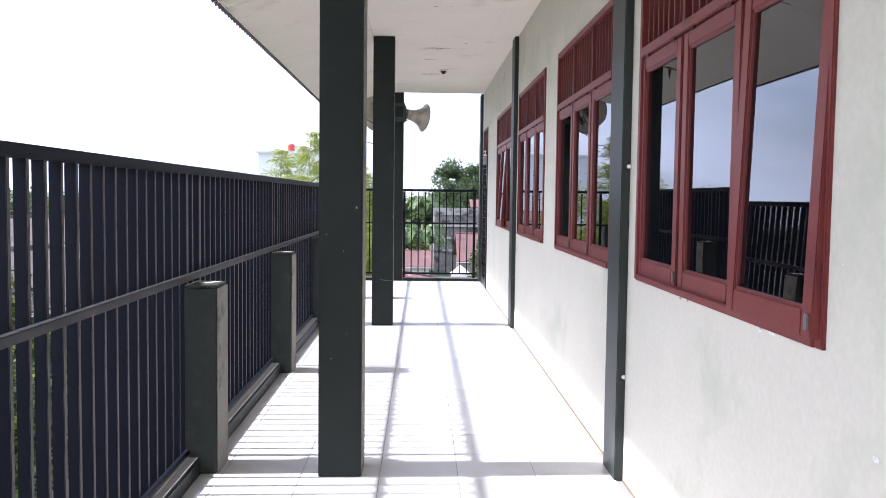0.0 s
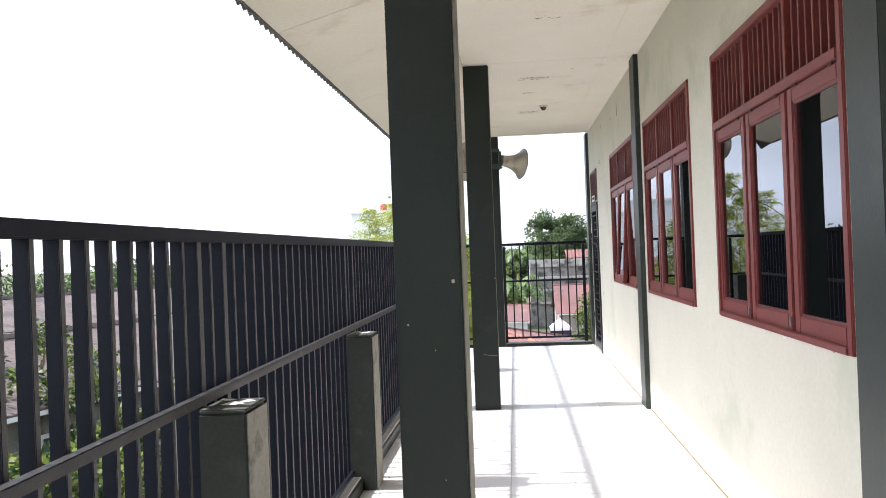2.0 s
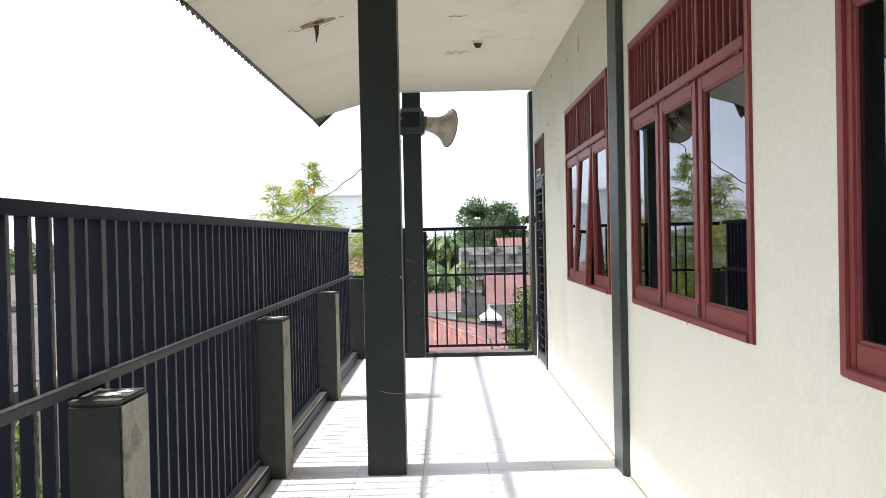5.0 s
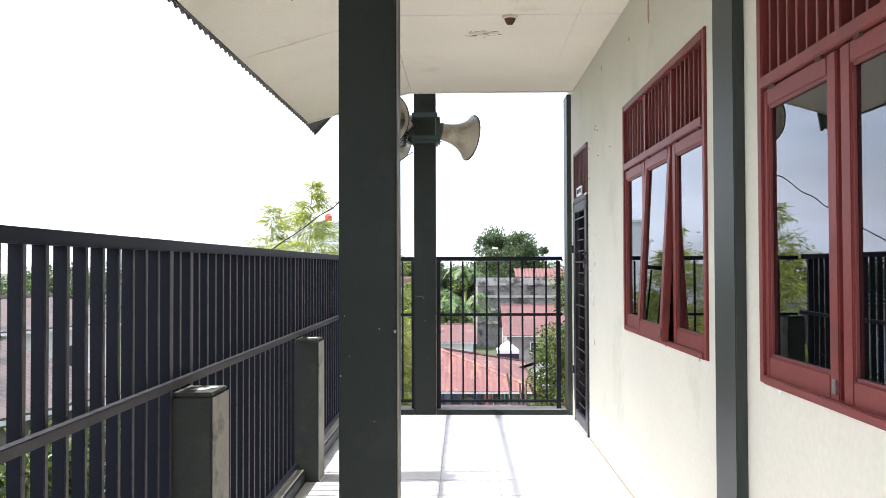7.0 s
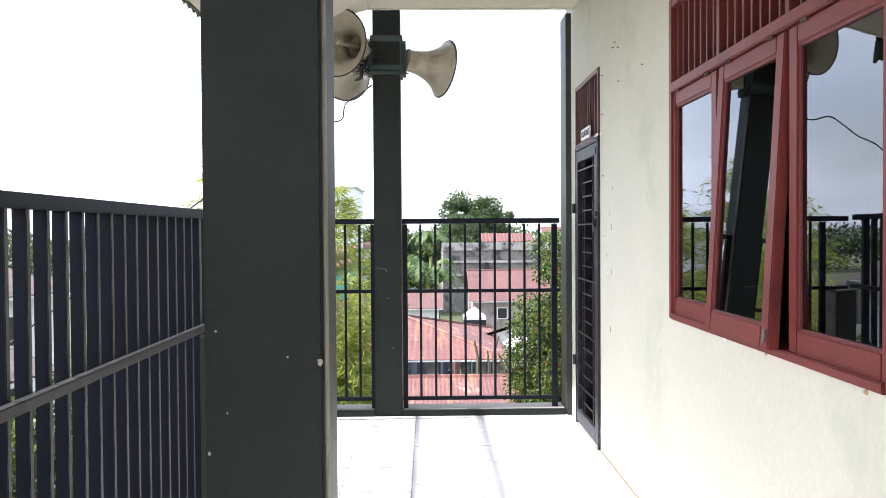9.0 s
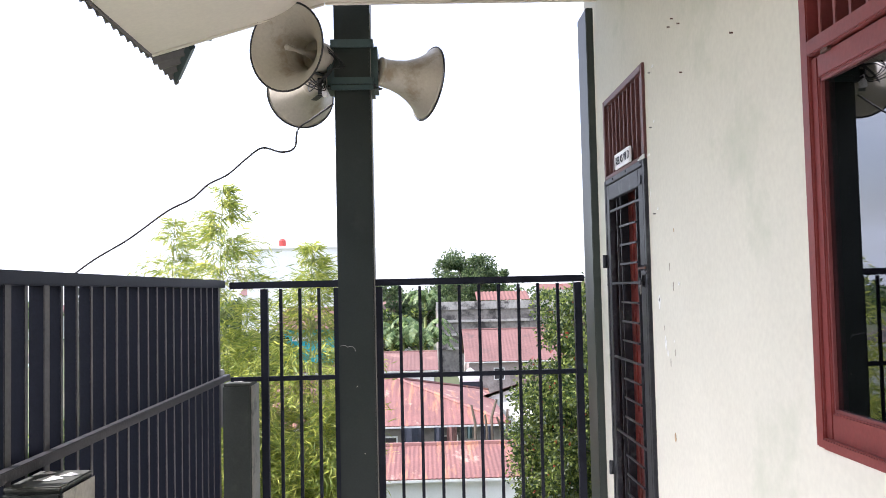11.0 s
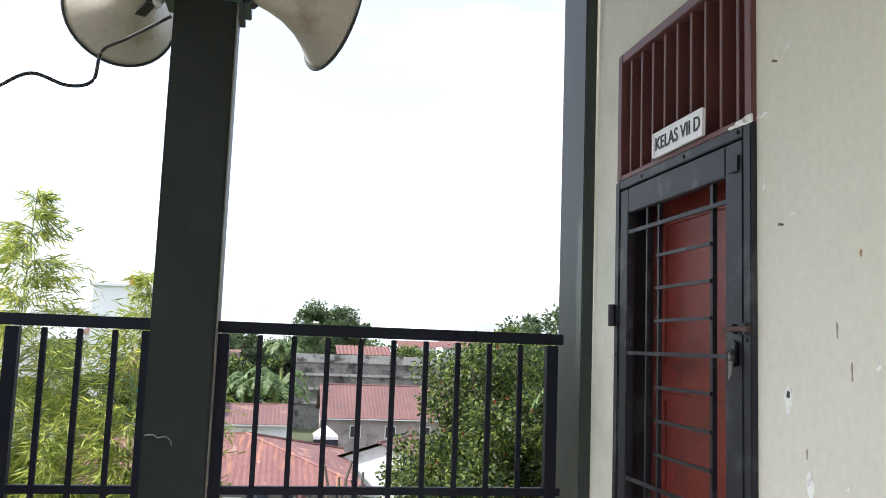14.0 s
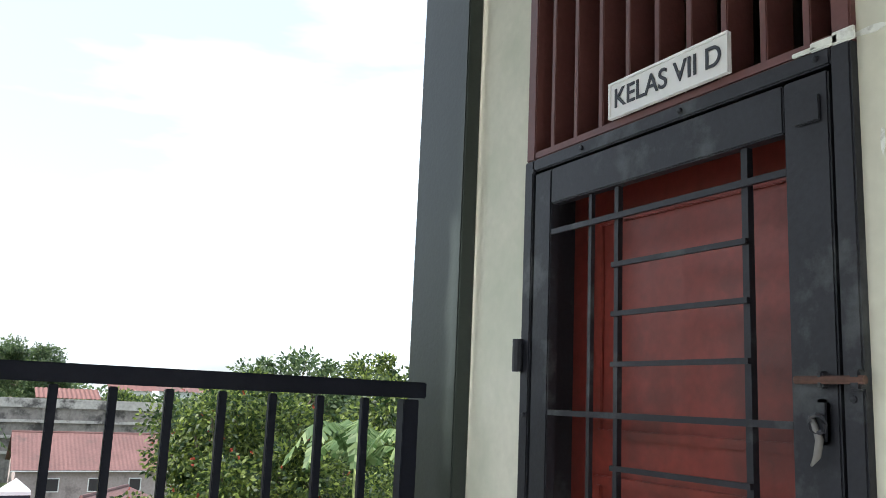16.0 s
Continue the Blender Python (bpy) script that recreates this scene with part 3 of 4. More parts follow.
window("window_4", WIN_Y[3], (0, 3.2, 0))

# ---------------------------------------------------------------- door
DW = DOOR_Y1 - DOOR_Y0
door = thing("door_1", (FACE_X + 0.006, DOOR_Y0, 0), "closed red-brown wooden door behind a dark steel grille gate", "door", kind="structure")
for ya, yb, za, zb2 in ((0, 0.035, 0.0, DOOR_H), (DW - 0.035, DW, 0.0, DOOR_H), (0.036, DW - 0.036, DOOR_H - 0.03, DOOR_H)):
    part("gate_frame", Geo().box(-0.012, 0.149, ya, yb, za, zb2), GATE, door, bevel=0.003)
LEAFY0, LEAFY1 = 0.042, DW - 0.042
for ya, yb, za, zb2 in ((LEAFY0, LEAFY0 + 0.085, 0.02, DOOR_H - 0.036), (LEAFY1 - 0.064, LEAFY1, 0.02, DOOR_H - 0.036), (LEAFY0 + 0.086, LEAFY1 - 0.065, 2.002, DOOR_H - 0.036), (LEAFY0 + 0.086, LEAFY1 - 0.065, 0.02, 0.12)):
    part("gate_stile", Geo().box(-0.010, 0.018, ya, yb, za, zb2), GATE, door, bevel=0.003)
ia, ib = LEAFY0 + 0.085, LEAFY1 - 0.064
for yv, r in ((0.220, 0.007), (0.556, 0.006), (0.642, 0.005)):
    part("grille_bar", Geo().box(0.0, 2 * r, yv - r, yv + r, 0.121, 2.001), GATE, door)
zr, k = 1.937, 0
while zr > 0.2:
    if k % 4 == 0:
        part("grille_bar", Geo().box(-0.008, -0.0005, ia, ib, zr - 0.006, zr + 0.006), GATE, door)
    else:
        part("grille_bar", Geo().box(-0.008, -0.0005, 0.213, 0.563, zr - 0.005, zr + 0.005), GATE, door)
    zr, k = zr - 0.1015, k + 1
leaf = part("door_leaf", Geo().box(0.115, 0.149, 0.036, DW - 0.036, 0.005, DOOR_H - 0.031), DOORWOOD, door, "red-brown wooden door leaf")
for za, zb2 in ((1.48, 1.98), (0.80, 1.40), (0.15, 0.72)):
    g = Geo().box(0.106, 0.114, 0.13, DW - 0.13, za, za + 0.02).box(0.106, 0.114, 0.13, DW - 0.13, zb2 - 0.02, zb2).box(0.106, 0.114, 0.13, 0.15, za + 0.0205, zb2 - 0.0205).box(0.106, 0.114, DW - 0.15, DW - 0.13, za + 0.0205, zb2 - 0.0205)
    part("moulding", g, DOORWOOD, leaf, bevel=0.002)
part("bolt", Geo().tube([(-0.026, -0.012, 1.60), (-0.026, 0.105, 1.60)], 0.0065, 10), RUST, door, "rusty sliding bolt")
part("bolt_bracket", Geo().box(-0.031, -0.0125, -0.006, 0.012, 1.585, 1.615).box(-0.031, -0.0125, 0.055, 0.066, 1.587, 1.613), GATE, door, bevel=0.003)
part("hasp", Geo().box(-0.022, -0.0115, 0.054, 0.080, 1.505, 1.572), GATE, door, "dark steel hasp plate", bevel=0.006)
part("latch_tongue", Geo().tube([(-0.027, 0.078, 1.545), (-0.029, 0.064, 1.512), (-0.028, 0.070, 1.488), (-0.026, 0.082, 1.474)], [0.004, 0.0065, 0.006, 0.002], 6), PALESTEEL, door, "bent pale steel latch tongue", smooth=True)
part("padlock_eye", Geo().tube([(-0.03 + 0.0 * i, 0.067 + 0.014 * math.cos(i * 0.7854), 1.535 + 0.014 * math.sin(i * 0.7854)) for i in range(9)], 0.004, 6), GATE, door)
for zh in (1.62, 0.45):
    part("hinge", Geo().tube([(-0.022, DW - 0.005, zh), (-0.022, DW - 0.005, zh + 0.075)], 0.013, 10), GATE, door)
part("corner_plate", Geo().box(-0.016, -0.0115, 0.055, 0.105, 2.005, 2.05), GATE, door, bevel=0.002)
part("threshold", Geo().box(-0.01, 0.12, 0.036, DW - 0.036, -0.003, 0.004), CONCRETE, door)

vent = thing("door_vent", (FACE_X + 0.006, DOOR_Y0, DOOR_H + 0.001), "red-brown slatted wooden vent above the door", "vent", kind="structure")
VH = DOOR_VENT - DOOR_H - 0.002
for ya, yb, za, zb2 in ((0, 0.035, 0, VH), (DW - 0.035, DW, 0, VH), (0.036, DW - 0.036, VH - 0.035, VH), (0.036, DW - 0.036, 0, 0.02)):
    part("vent_frame", Geo().box(-0.008, 0.10, ya, yb, za, zb2), VENTRED, vent, bevel=0.003)
me = Geo().box(0.004, 0.075, -0.008, 0.008, 0.021, VH - 0.036).mesh("slat", VENTRED, 0.002)
for i in range(9):
    part("slat", me, VENTRED, vent, at=(0, DW * (i + 1) / 10, 0))


plaster = Geo()
for k, (ya, yb, h) in enumerate(((0.0, 0.03, 0.018), (0.028, 0.07, 0.014), (0.068, 0.105, 0.008))):
    plaster.box(-0.0145, -0.0085, ya - 0.01, yb, -0.004 + 0.002 * k, h)
part("bare_plaster", plaster, CHIP, vent, "broken white plaster at the frame corner", bevel=0.002)
for y, z in ((0.06, -0.015), (0.36, -0.015), (0.66, -0.015), (0.84, -0.03), (0.017, -0.55), (0.858, -0.60), (0.858, -1.0)):
    part("screw", Geo().tube([(-0.0125, y, z), (-0.016, y, z), (-0.017, y, z)], [0.006, 0.0055, 0.003], 8), GATE, vent)


def lettering(name, text, size, parent, material, at, turn):
    cu = bpy.data.curves.new(name, "FONT")
    cu.body, cu.size, cu.align_x, cu.align_y, cu.extrude, cu.offset = text, size, "CENTER", "CENTER", 0.0008, 0.0005
    tmp = new(name, cu)
    me = bpy.data.meshes.new_from_object(tmp)
    bpy.data.objects.remove(tmp)
    me.materials.append(material)
    ob = new(name, me)
    ob.parent = parent
    ob.location = at
    ob.rotation_euler = [radians(a) for a in turn]
    return ob


sign = thing("door_sign", (FACE_X - 0.010, 13.262, 2.142), "small white class name sign with dark lettering above the door", "sign")
part("plate", Geo().box(-0.002, 0.0055, -0.163, 0.163, 0, 0.079), SIGNWHITE, sign, bevel=0.001)
g = Geo()
for a, b, c, d in ((-0.163, 0.163, 0.0, 0.005), (-0.163, 0.163, 0.074, 0.079), (-0.163, -0.158, 0.0055, 0.0735), (0.158, 0.163, 0.0055, 0.0735)):
    g.box(-0.006, -0.0022, a, b, c, d)
part("rim", g, SIGNWHITE, sign)
txt = lettering("lettering", "KELAS VII D", 0.056, sign, INK, (-0.0035, 0.0, 0.0395), (90, 0, -90))
txt.scale = (1.02, 1.04, 1.0)


# ---------------------------------------------------------------- loudspeakers on the end column
def horn(at, way, size=0.22, length=0.36, back=0.10):
    """A horn loudspeaker: flared bell, rolled rim, throat driver and inner cone."""
    way = Vector(way).normalized()
    th = thing("horn_loudspeaker", at, "cream painted metal horn loudspeaker clamped to a column", "loudspeaker", "horn loudspeakers")
    th.rotation_mode = "QUATERNION"
    th.rotation_quaternion = way.to_track_quat("Z", "Y")
    prof = [(0.0, 0.082), (0.04, 0.083), (0.10, 0.089), (0.17, 0.103), (0.24, 0.131), (0.30, 0.168), (0.34, 0.205), (0.36, 0.222)]
    prof = [(z * length / 0.36, r * size / 0.222) for z, r in prof]
    line = prof + [(z - 0.0, r - 0.004) for z, r in reversed(prof)]
    g, sides = Geo(), 40
    for z, r in line:
        g.v += [(r * math.cos(2 * math.pi * s / sides), r * math.sin(2 * math.pi * s / sides), z) for s in range(sides)]
    for i in range(len(line) - 1):
        for s in range(sides):
            u = (s + 1) % sides
            g.f.append((i * sides + s, i * sides + u, (i + 1) * sides + u, (i + 1) * sides + s))
    part("bell", g, HORN, th, smooth=True)
    ring = [(size * math.cos(2 * math.pi * s / 40), size * math.sin(2 * math.pi * s / 40), length) for s in range(41)]
    part("rim", Geo().tube(ring, 0.006, 6, False), RUBBER, th, "thin dark rim", smooth=True)
    part("driver", Geo().tube([(0, 0, -back), (0, 0, -0.9 * back), (0, 0, -0.2 * back), (0, 0, 0.012)], [0.07, 0.088, 0.093, 0.092], 24), HORN, th, smooth=True)
    part("inner_cone", Geo().tube([(0, 0, 0.0), (0, 0, 0.10), (0, 0, 0.22), (0, 0, length - 0.012), (0, 0, length - 0.005)], [0.040, 0.020, 0.012, 0.019, 0.015], 20), HORN, th, smooth=True)
    part("bracket", Geo().box(-0.02, 0.02, -0.110, -0.103, -back, 0.03).box(-0.02, 0.02, -0.1025, 0.0, -back - 0.008, -back - 0.001), GATE, th, bevel=0.002)
    return th


horn((0.174, 14.11, 2.880), (0.9, 0.40, -0.145), 0.235, 0.335, 0.008)
horn((-0.205, 14.04, 2.966), (-0.46, -0.87, -0.06), 0.258, 0.31)
horn((-0.235, 14.20, 2.842), (-0.42, 0.88, -0.03), 0.225, 0.30)
clamp = thing("speaker_clamp", (0.0125, 14.14, 2.745), "dark teal steel clamp bands round the column holding loudspeakers", "clamp")
for za, zc in ((0.0, 0.030), (0.036, 0.078), (0.262, 0.312)):
    g = Geo().box(-0.130, 0.130, -0.137, -0.1215, za, zc).box(-0.130, 0.130, 0.1215, 0.137, za, zc).box(-0.130, -0.111, -0.121, 0.121, za, zc).box(0.111, 0.130, -0.121, 0.121, za, zc)
    part("band", g, TEALBEAM, clamp, bevel=0.002)
for sx in (-1, 1):
    part("plate", Geo().box(*sorted((sx * 0.131, sx * 0.155)), -0.10, 0.08, 0.01, 0.275), TEALBEAM, clamp, bevel=0.003)
    part("packing", Geo().box(*sorted((sx * 0.1125, sx * 0.1305)), -0.09, 0.07, 0.0785, 0.2615), TEALBEAM, clamp)
    part("bolt", Geo().tube([(sx * 0.140, -0.16, 0.02), (sx * 0.140, -0.10, 0.02)], 0.008, 8), GATE, clamp)
part("junction_box", Geo().box(-0.185, -0.156, -0.13, -0.07, -0.03, 0.045), SIGNWHITE, clamp, "small white cable junction box", bevel=0.004)


def wire(name, pts, r, label, material=RUBBER, category="cable"):
    cu = Geo().tube(pts, r, 6)
    ob = part(name, cu, material, smooth=True)
    return tagged(ob, label, category)


def smooth_path(ctrl, n=8):
    """Catmull-Rom through the control points."""
    c = [Vector(p) for p in ctrl]
    c = [c[0] * 2 - c[1]] + c + [c[-1] * 2 - c[-2]]
    out = []
    for i in range(1, len(c) - 2):
        for s in range(n):
            t = s / n
            out.append(0.5 * ((2 * c[i]) + (c[i + 1] - c[i - 1]) * t + (2 * c[i - 1] - 5 * c[i] + 4 * c[i + 1] - c[i + 2]) * t * t + (3 * c[i] - c[i - 1] - 3 * c[i + 1] + c[i + 2]) * t ** 3))
    return out + [c[-2]]


wire("speaker_cable", smooth_path([(-0.10, 14.0, 2.66), (-0.24, 14.0, 2.565), (-0.315, 13.97, 2.50), (-0.335, 13.96, 2.39), (-0.41, 13.94, 2.36), (-0.515, 13.90, 2.38), (-0.60, 13.86, 2.315), (-0.70, 13.81, 2.215), (-0.80, 13.75, 2.150), (-0.88, 13.70, 2.065), (-1.0, 13.62, 1.985), (-1.18, 13.53, 1.83), (-1.36, 13.44, 1.70), (-1.6, 13.32, 1.48), (-2.0, 13.14, 1.16), (-4.0, 12.27, -0.5), (-5.5, 11.7, -1.6)]), 0.006, "black loudspeaker cable sagging away to the trees")
for k in range(3):
    wire("loudspeaker_wire", smooth_path([(-0.15, 13.99, 2.99 + 0.015 * k), (-0.09 + 0.03 * k, 13.985, 2.93 - 0.02 * k), (-0.12, 13.98, 2.84 + 0.01 * k), (-0.20 - 0.02 * k, 14.0, 2.80 - 0.03 * k), (-0.26, 14.10, 2.82)]), 0.004, "thin dark wire looped behind a loudspeaker")
for k in range(4):
    wire("loudspeaker_wire", smooth_path([(-0.14 - 0.02 * k, 13.96 + 0.03 * k, 2.95 - 0.02 * k), (-0.23 - 0.015 * k, 13.93, 2.84 - 0.02 * k), (-0.18 + 0.01 * k, 13.95, 2.76 - 0.01 * k), (-0.155, 14.02, 2.78 + 0.02 * k)]), 0.0035, "thin dark wire looped behind a loudspeaker")

# ---------------------------------------------------------------- marks on wall and ceiling
def blotch(rng, w, h, n=11):
    """An uneven flat outline of about w by h."""
    return [(0.5 * w * math.cos(2 * math.pi * i / n) * rng.uniform(0.55, 1.0), 0.5 * h * math.sin(2 * math.pi * i / n) * rng.uniform(0.55, 1.0)) for i in range(n)]


def on_wall(name, y, z, w, h, material, label, category, seed, depth=0.002):
    if y > 12:
        y, z = y - 0.03, z + 0.024
    rng = random.Random(seed)
    ring = blotch(rng, w, h)
    n = len(ring)
    g = Geo()
    g.v = [(-depth, a, b) for a, b in ring] + [(0.001, a * 1.1, b * 1.1) for a, b in ring]
    g.f = [tuple(range(n - 1, -1, -1))] + [(i, (i + 1) % n, n + (i + 1) % n, n + i) for i in range(n)]
    return tagged(part(name, g, material, at=(WALL_X, y, z)), label, category, "marks on the wall")


def on_ceiling(x, y, w, h, material, label, seed, z=CEIL_Z, tilt=0.0):
    ring = blotch(random.Random(seed), w, h, 15)
    n = len(ring)
    g = Geo()
    g.v = [(a, b, -0.002) for a, b in ring] + [(a * 1.05, b * 1.05, 0.001) for a, b in ring]
    g.f = [tuple(range(n))] + [(i, n + i, n + (i + 1) % n, (i + 1) % n) for i in range(n)]
    ob = part("ceiling_stain", g, material, at=(x, y, z))
    ob.rotation_euler = (0, -tilt, 0)
    return tagged(ob, label, "stain", "stains on the ceiling")


for k, (y, z, w, h) in enumerate(((12.768, 1.418, 0.035, 0.075), (12.69, 1.235, 0.035, 0.07), (12.66, 1.19, 0.02, 0.035), (12.464, 1.497, 0.022, 0.018), (6.369, 1.282, 0.014, 0.028), (1.17, 0.86, 0.03, 0.02), (1.36, 1.30, 0.012, 0.012), (12.87, 2.108, 0.09, 0.014), (12.56, 1.25, 0.014, 0.018), (12.86, 1.93, 0.01, 0.05), (13.73, 1.62, 0.02, 0.05), (13.735, 2.02, 0.012, 0.10))):
    on_wall("plaster_chip", y, z, w, h, CHIP, "chipped spot of bare white plaster on the wall", "chip", k)
for k in range(16):
    crng = random.Random(300 + k)
    on_wall("plaster_chip", WIN_Y[k % 4] + crng.uniform(0.1, WIN_W - 0.1), WIN_Z0 - crng.uniform(0.004, 0.014), crng.uniform(0.02, 0.07), crng.uniform(0.008, 0.02), CHIP if k % 3 else STAIN, "chipped rough plaster edge below a window", "chip", 320 + k)
on_wall("wall_hole", 12.766, 1.425, 0.018, 0.024, RUBBER, "dark hole in the chipped wall plaster", "hole", 40, 0.0026)
for k, (y, z, w, h) in enumerate(((10.405, 3.0, 0.05, 0.19), (12.144, 3.03, 0.03, 0.05), (11.0, 2.985, 0.05, 0.03), (12.59, 0.83, 0.025, 0.05), (12.51, 1.726, 0.008, 0.02))):
    on_wall("wall_stain", y, z, w, h, STAIN, "faint brown stain on the painted wall", "stain", 50 + k)
for k, (y, z) in enumerate(((12.44, 2.62), (12.302, 2.592), (12.29, 2.385), (12.765, 2.505), (12.775, 2.25), (12.755, 1.845), (11.72, 2.375), (12.39, 2.64))):
    pale = k in (3, 4, 5)
    nail = part("wall_nail", Geo().tube([(0.002, 0, 0), (-0.010, 0, 0), (-0.011, 0, 0)], [0.003, 0.003, 0.0045], 8), PALESTEEL if pale else RUST, at=(WALL_X, y, z))
    tagged(nail, "small pale steel screw sticking out of the wall" if pale else "small rusty nail sticking out of the wall", "nail", "nails in the wall")
    if pale:
        on_wall("plaster_chip", y - 0.012, z - 0.004, 0.035, 0.014, CHIP, "chipped spot of bare white plaster on the wall", "chip", 400 + k)
for k, (y, z, w, h) in enumerate(((12.59, 1.569, 0.006, 0.045), (12.544, 1.485, 0.007, 0.05), (12.62, 1.15, 0.006, 0.04), (12.55, 1.20, 0.006, 0.035), (12.70, 1.30, 0.005, 0.03))):
    on_wall("wall_scuff", y, z, w, h, SCUFF, "thin dark scuff on the painted wall", "scuff", 420 + k)
wire("paint_scratch", smooth_path([(-0.088, 14.0185, 1.194), (-0.06, 14.0185, 1.196), (-0.045, 14.0185, 1.187), (-0.02, 14.0185, 1.190), (-0.003, 14.0185, 1.178), (0.003, 14.0185, 1.160)]), 0.0022, "thin pale scratch in the column paint", PALESTEEL, "scratch")
wire("paint_scratch", smooth_path([(-0.02, 8.8385, 0.527), (0.02, 8.8385, 0.515), (0.06, 8.8385, 0.510), (0.118, 8.8385, 0.508)]), 0.0028, "thin pale scratch in the column paint", PALESTEEL, "scratch")
for k, (x, y, z, w) in enumerate(((-0.085, 8.84, 1.293, 0.008), (0.056, 8.84, 1.241, 0.008), (0.120, 8.84, 1.23, 0.022), (-0.064, 8.84, 1.131, 0.007), (0.036, 8.84, 0.867, 0.008), (-0.100, 8.84, 1.051, 0.011), (-0.09, 3.61, 1.678, 0.016), (0.108, 3.61, 1.397, 0.018), (-0.045, 3.61, 1.259, 0.010), (0.042, 3.61, 1.173, 0.008), (-0.02, 3.61, 0.62, 0.009), (0.06, 3.61, 0.75, 0.007), (0.01, 14.02, 0.95, 0.012), (0.05, 14.02, 0.55, 0.012))):
    ring = blotch(random.Random(500 + k), w * 0.7, w * 0.9, 8)
    spot = Geo().poly(*[(a, -0.0015, b) for a, b in ring])
    tagged(part("paint_chip", spot, SCUFF, at=(x, y, z)), "small pale chip in the dark column paint", "chip", "chips in the column paint")
for z in (1.621, 0.545):
    clip = part("cable_clip", Geo().box(-0.02, 0.0, -0.012, 0.012, -0.010, 0.010), SIGNWHITE, at=(WALL_X - 0.0015, 3.553, z), bevel=0.004)
    tagged(clip, "small white plastic clip beside a pilaster", "clip", "clips beside the pilaster")
for k, (x, y, w, h) in enumerate(((0.57, 9.56, 0.36, 0.10), (0.66, 9.60, 0.12, 0.07), (0.45, 9.64, 0.10, 0.06), (0.55, 10.38, 0.16, 0.06), (0.54, 11.72, 0.22, 0.12), (0.47, 11.78, 0.1, 0.07))):
    on_ceiling(x, y, w, h, CHIPCEIL, "cracked pale patch on the ceiling board", 70 + k)


def flecks(x, y, w, h, count, material, label, seed, z=CEIL_Z, tilt=0.0):
    """Many small dark flakes and cracks scattered over a patch of ceiling."""
    rng = random.Random(seed)
    g = Geo()
    for _ in range(count):
        a, r = rng.uniform(0, 6.283), rng.uniform(0, 1) ** 0.6
        cx, cy = 0.5 * w * r * math.cos(a), 0.5 * h * r * math.sin(a)
        lx, ly = rng.uniform(0.008, 0.035), rng.uniform(0.003, 0.011)
        k = len(g.v)
        g.v += [(cx + lx * math.cos(q) * rng.uniform(0.5, 1), cy + ly * math.sin(q) * rng.uniform(0.5, 1), -0.0035 - 0.001 * rng.random()) for q in (0, 0.9, 1.9, 3.1, 4.1, 5.2)]
        g.f.append(tuple(range(k + 5, k - 1, -1)))
    ob = part("ceiling_crack", g, material, at=(x, y, z))
    ob.rotation_euler = (0, -tilt, 0)
    return tagged(ob, label, "crack", "cracks in the ceiling", "stuff")


for k, (x, y, w, h, c) in enumerate(((0.57, 9.56, 0.40, 0.16, 26), (0.55, 10.38, 0.20, 0.04, 7), (0.54, 11.72, 0.30, 0.20, 22), (0.95, 9.2, 0.05, 0.03, 3), (0.62, 7.3, 0.24, 0.10, 9), (0.35, 5.9, 0.16, 0.08, 6))):
    flecks(x, y, w, h, c, CRACK, "small dark cracks and flakes in the ceiling board", 80 + k)
sof = math.atan((CEIL_Z - EAVE_Z) / (COL_X0 - EAVE_X))
on_ceiling(-0.55, 10.05, 0.34, 0.20, STAIN, "brown damp stain on the sloping soffit", 95, CEIL_Z - 0.43 * math.tan(sof) - 0.001, sof)
on_ceiling(-0.52, 10.02, 0.12, 0.10, RUST, "dark rusty spot on the sloping soffit", 96, CEIL_Z - 0.40 * math.tan(sof) - 0.003, sof)
flecks(-0.56, 10.02, 0.46, 0.30, 34, CRACK, "dark flaking crust on the stained soffit", 97, CEIL_Z - 0.44 * math.tan(sof) - 0.003, sof)
for k, yj in enumerate((11.25, 8.80, 6.20)):
    flecks(-0.24, yj, 0.20, 0.012, 7, CRACK, "dark chipped edges along a soffit joint", 98 + k, CEIL_Z - 0.115 * math.tan(sof) - 0.001, sof)
flake = part("peeling_flake", Geo().tube([(0, 0, 0.0), (0.004, 0.004, -0.06), (-0.004, 0, -0.13)], [0.022, 0.014, 0.003], 6), RUST, at=(-0.55, 10.1, CEIL_Z - 0.43 * math.tan(sof)))
tagged(flake, "rusty scrap hanging from the stained soffit", "scrap")
rose = thing("ceiling_fitting", (0.73, 11.29, CEIL_Z), "small round brown ceiling lamp fitting without bulb", "ceiling lamp")
part("base", Geo().tube([(0, 0, 0), (0, 0, -0.012), (0, 0, -0.018)], [0.055, 0.055, 0.045], 24), CHIPCEIL, rose)
part("socket", Geo().tube([(0, 0, -0.0185), (0, 0, -0.03), (0, 0, -0.055)], [0.04, 0.036, 0.022], 20), RUST, rose, "brown lamp socket")

# ---------------------------------------------------------------- outside
solid("ground", Geo().poly((-1500, -1500, GROUND_Z), (1500, -1500, GROUND_Z), (1500, 1500, GROUND_Z), (-1500, 1500, GROUND_Z)), GROUNDM, "green and brown open ground between houses", "ground")


FAR = 2.9


def far(x, y, z):
    """The place of something in the town below, seen past the railing."""
    return 0.44 + (x - 0.44) * FAR, 8.53 + (y - 8.53) * FAR, 1.457 + (z - 1.457) * FAR


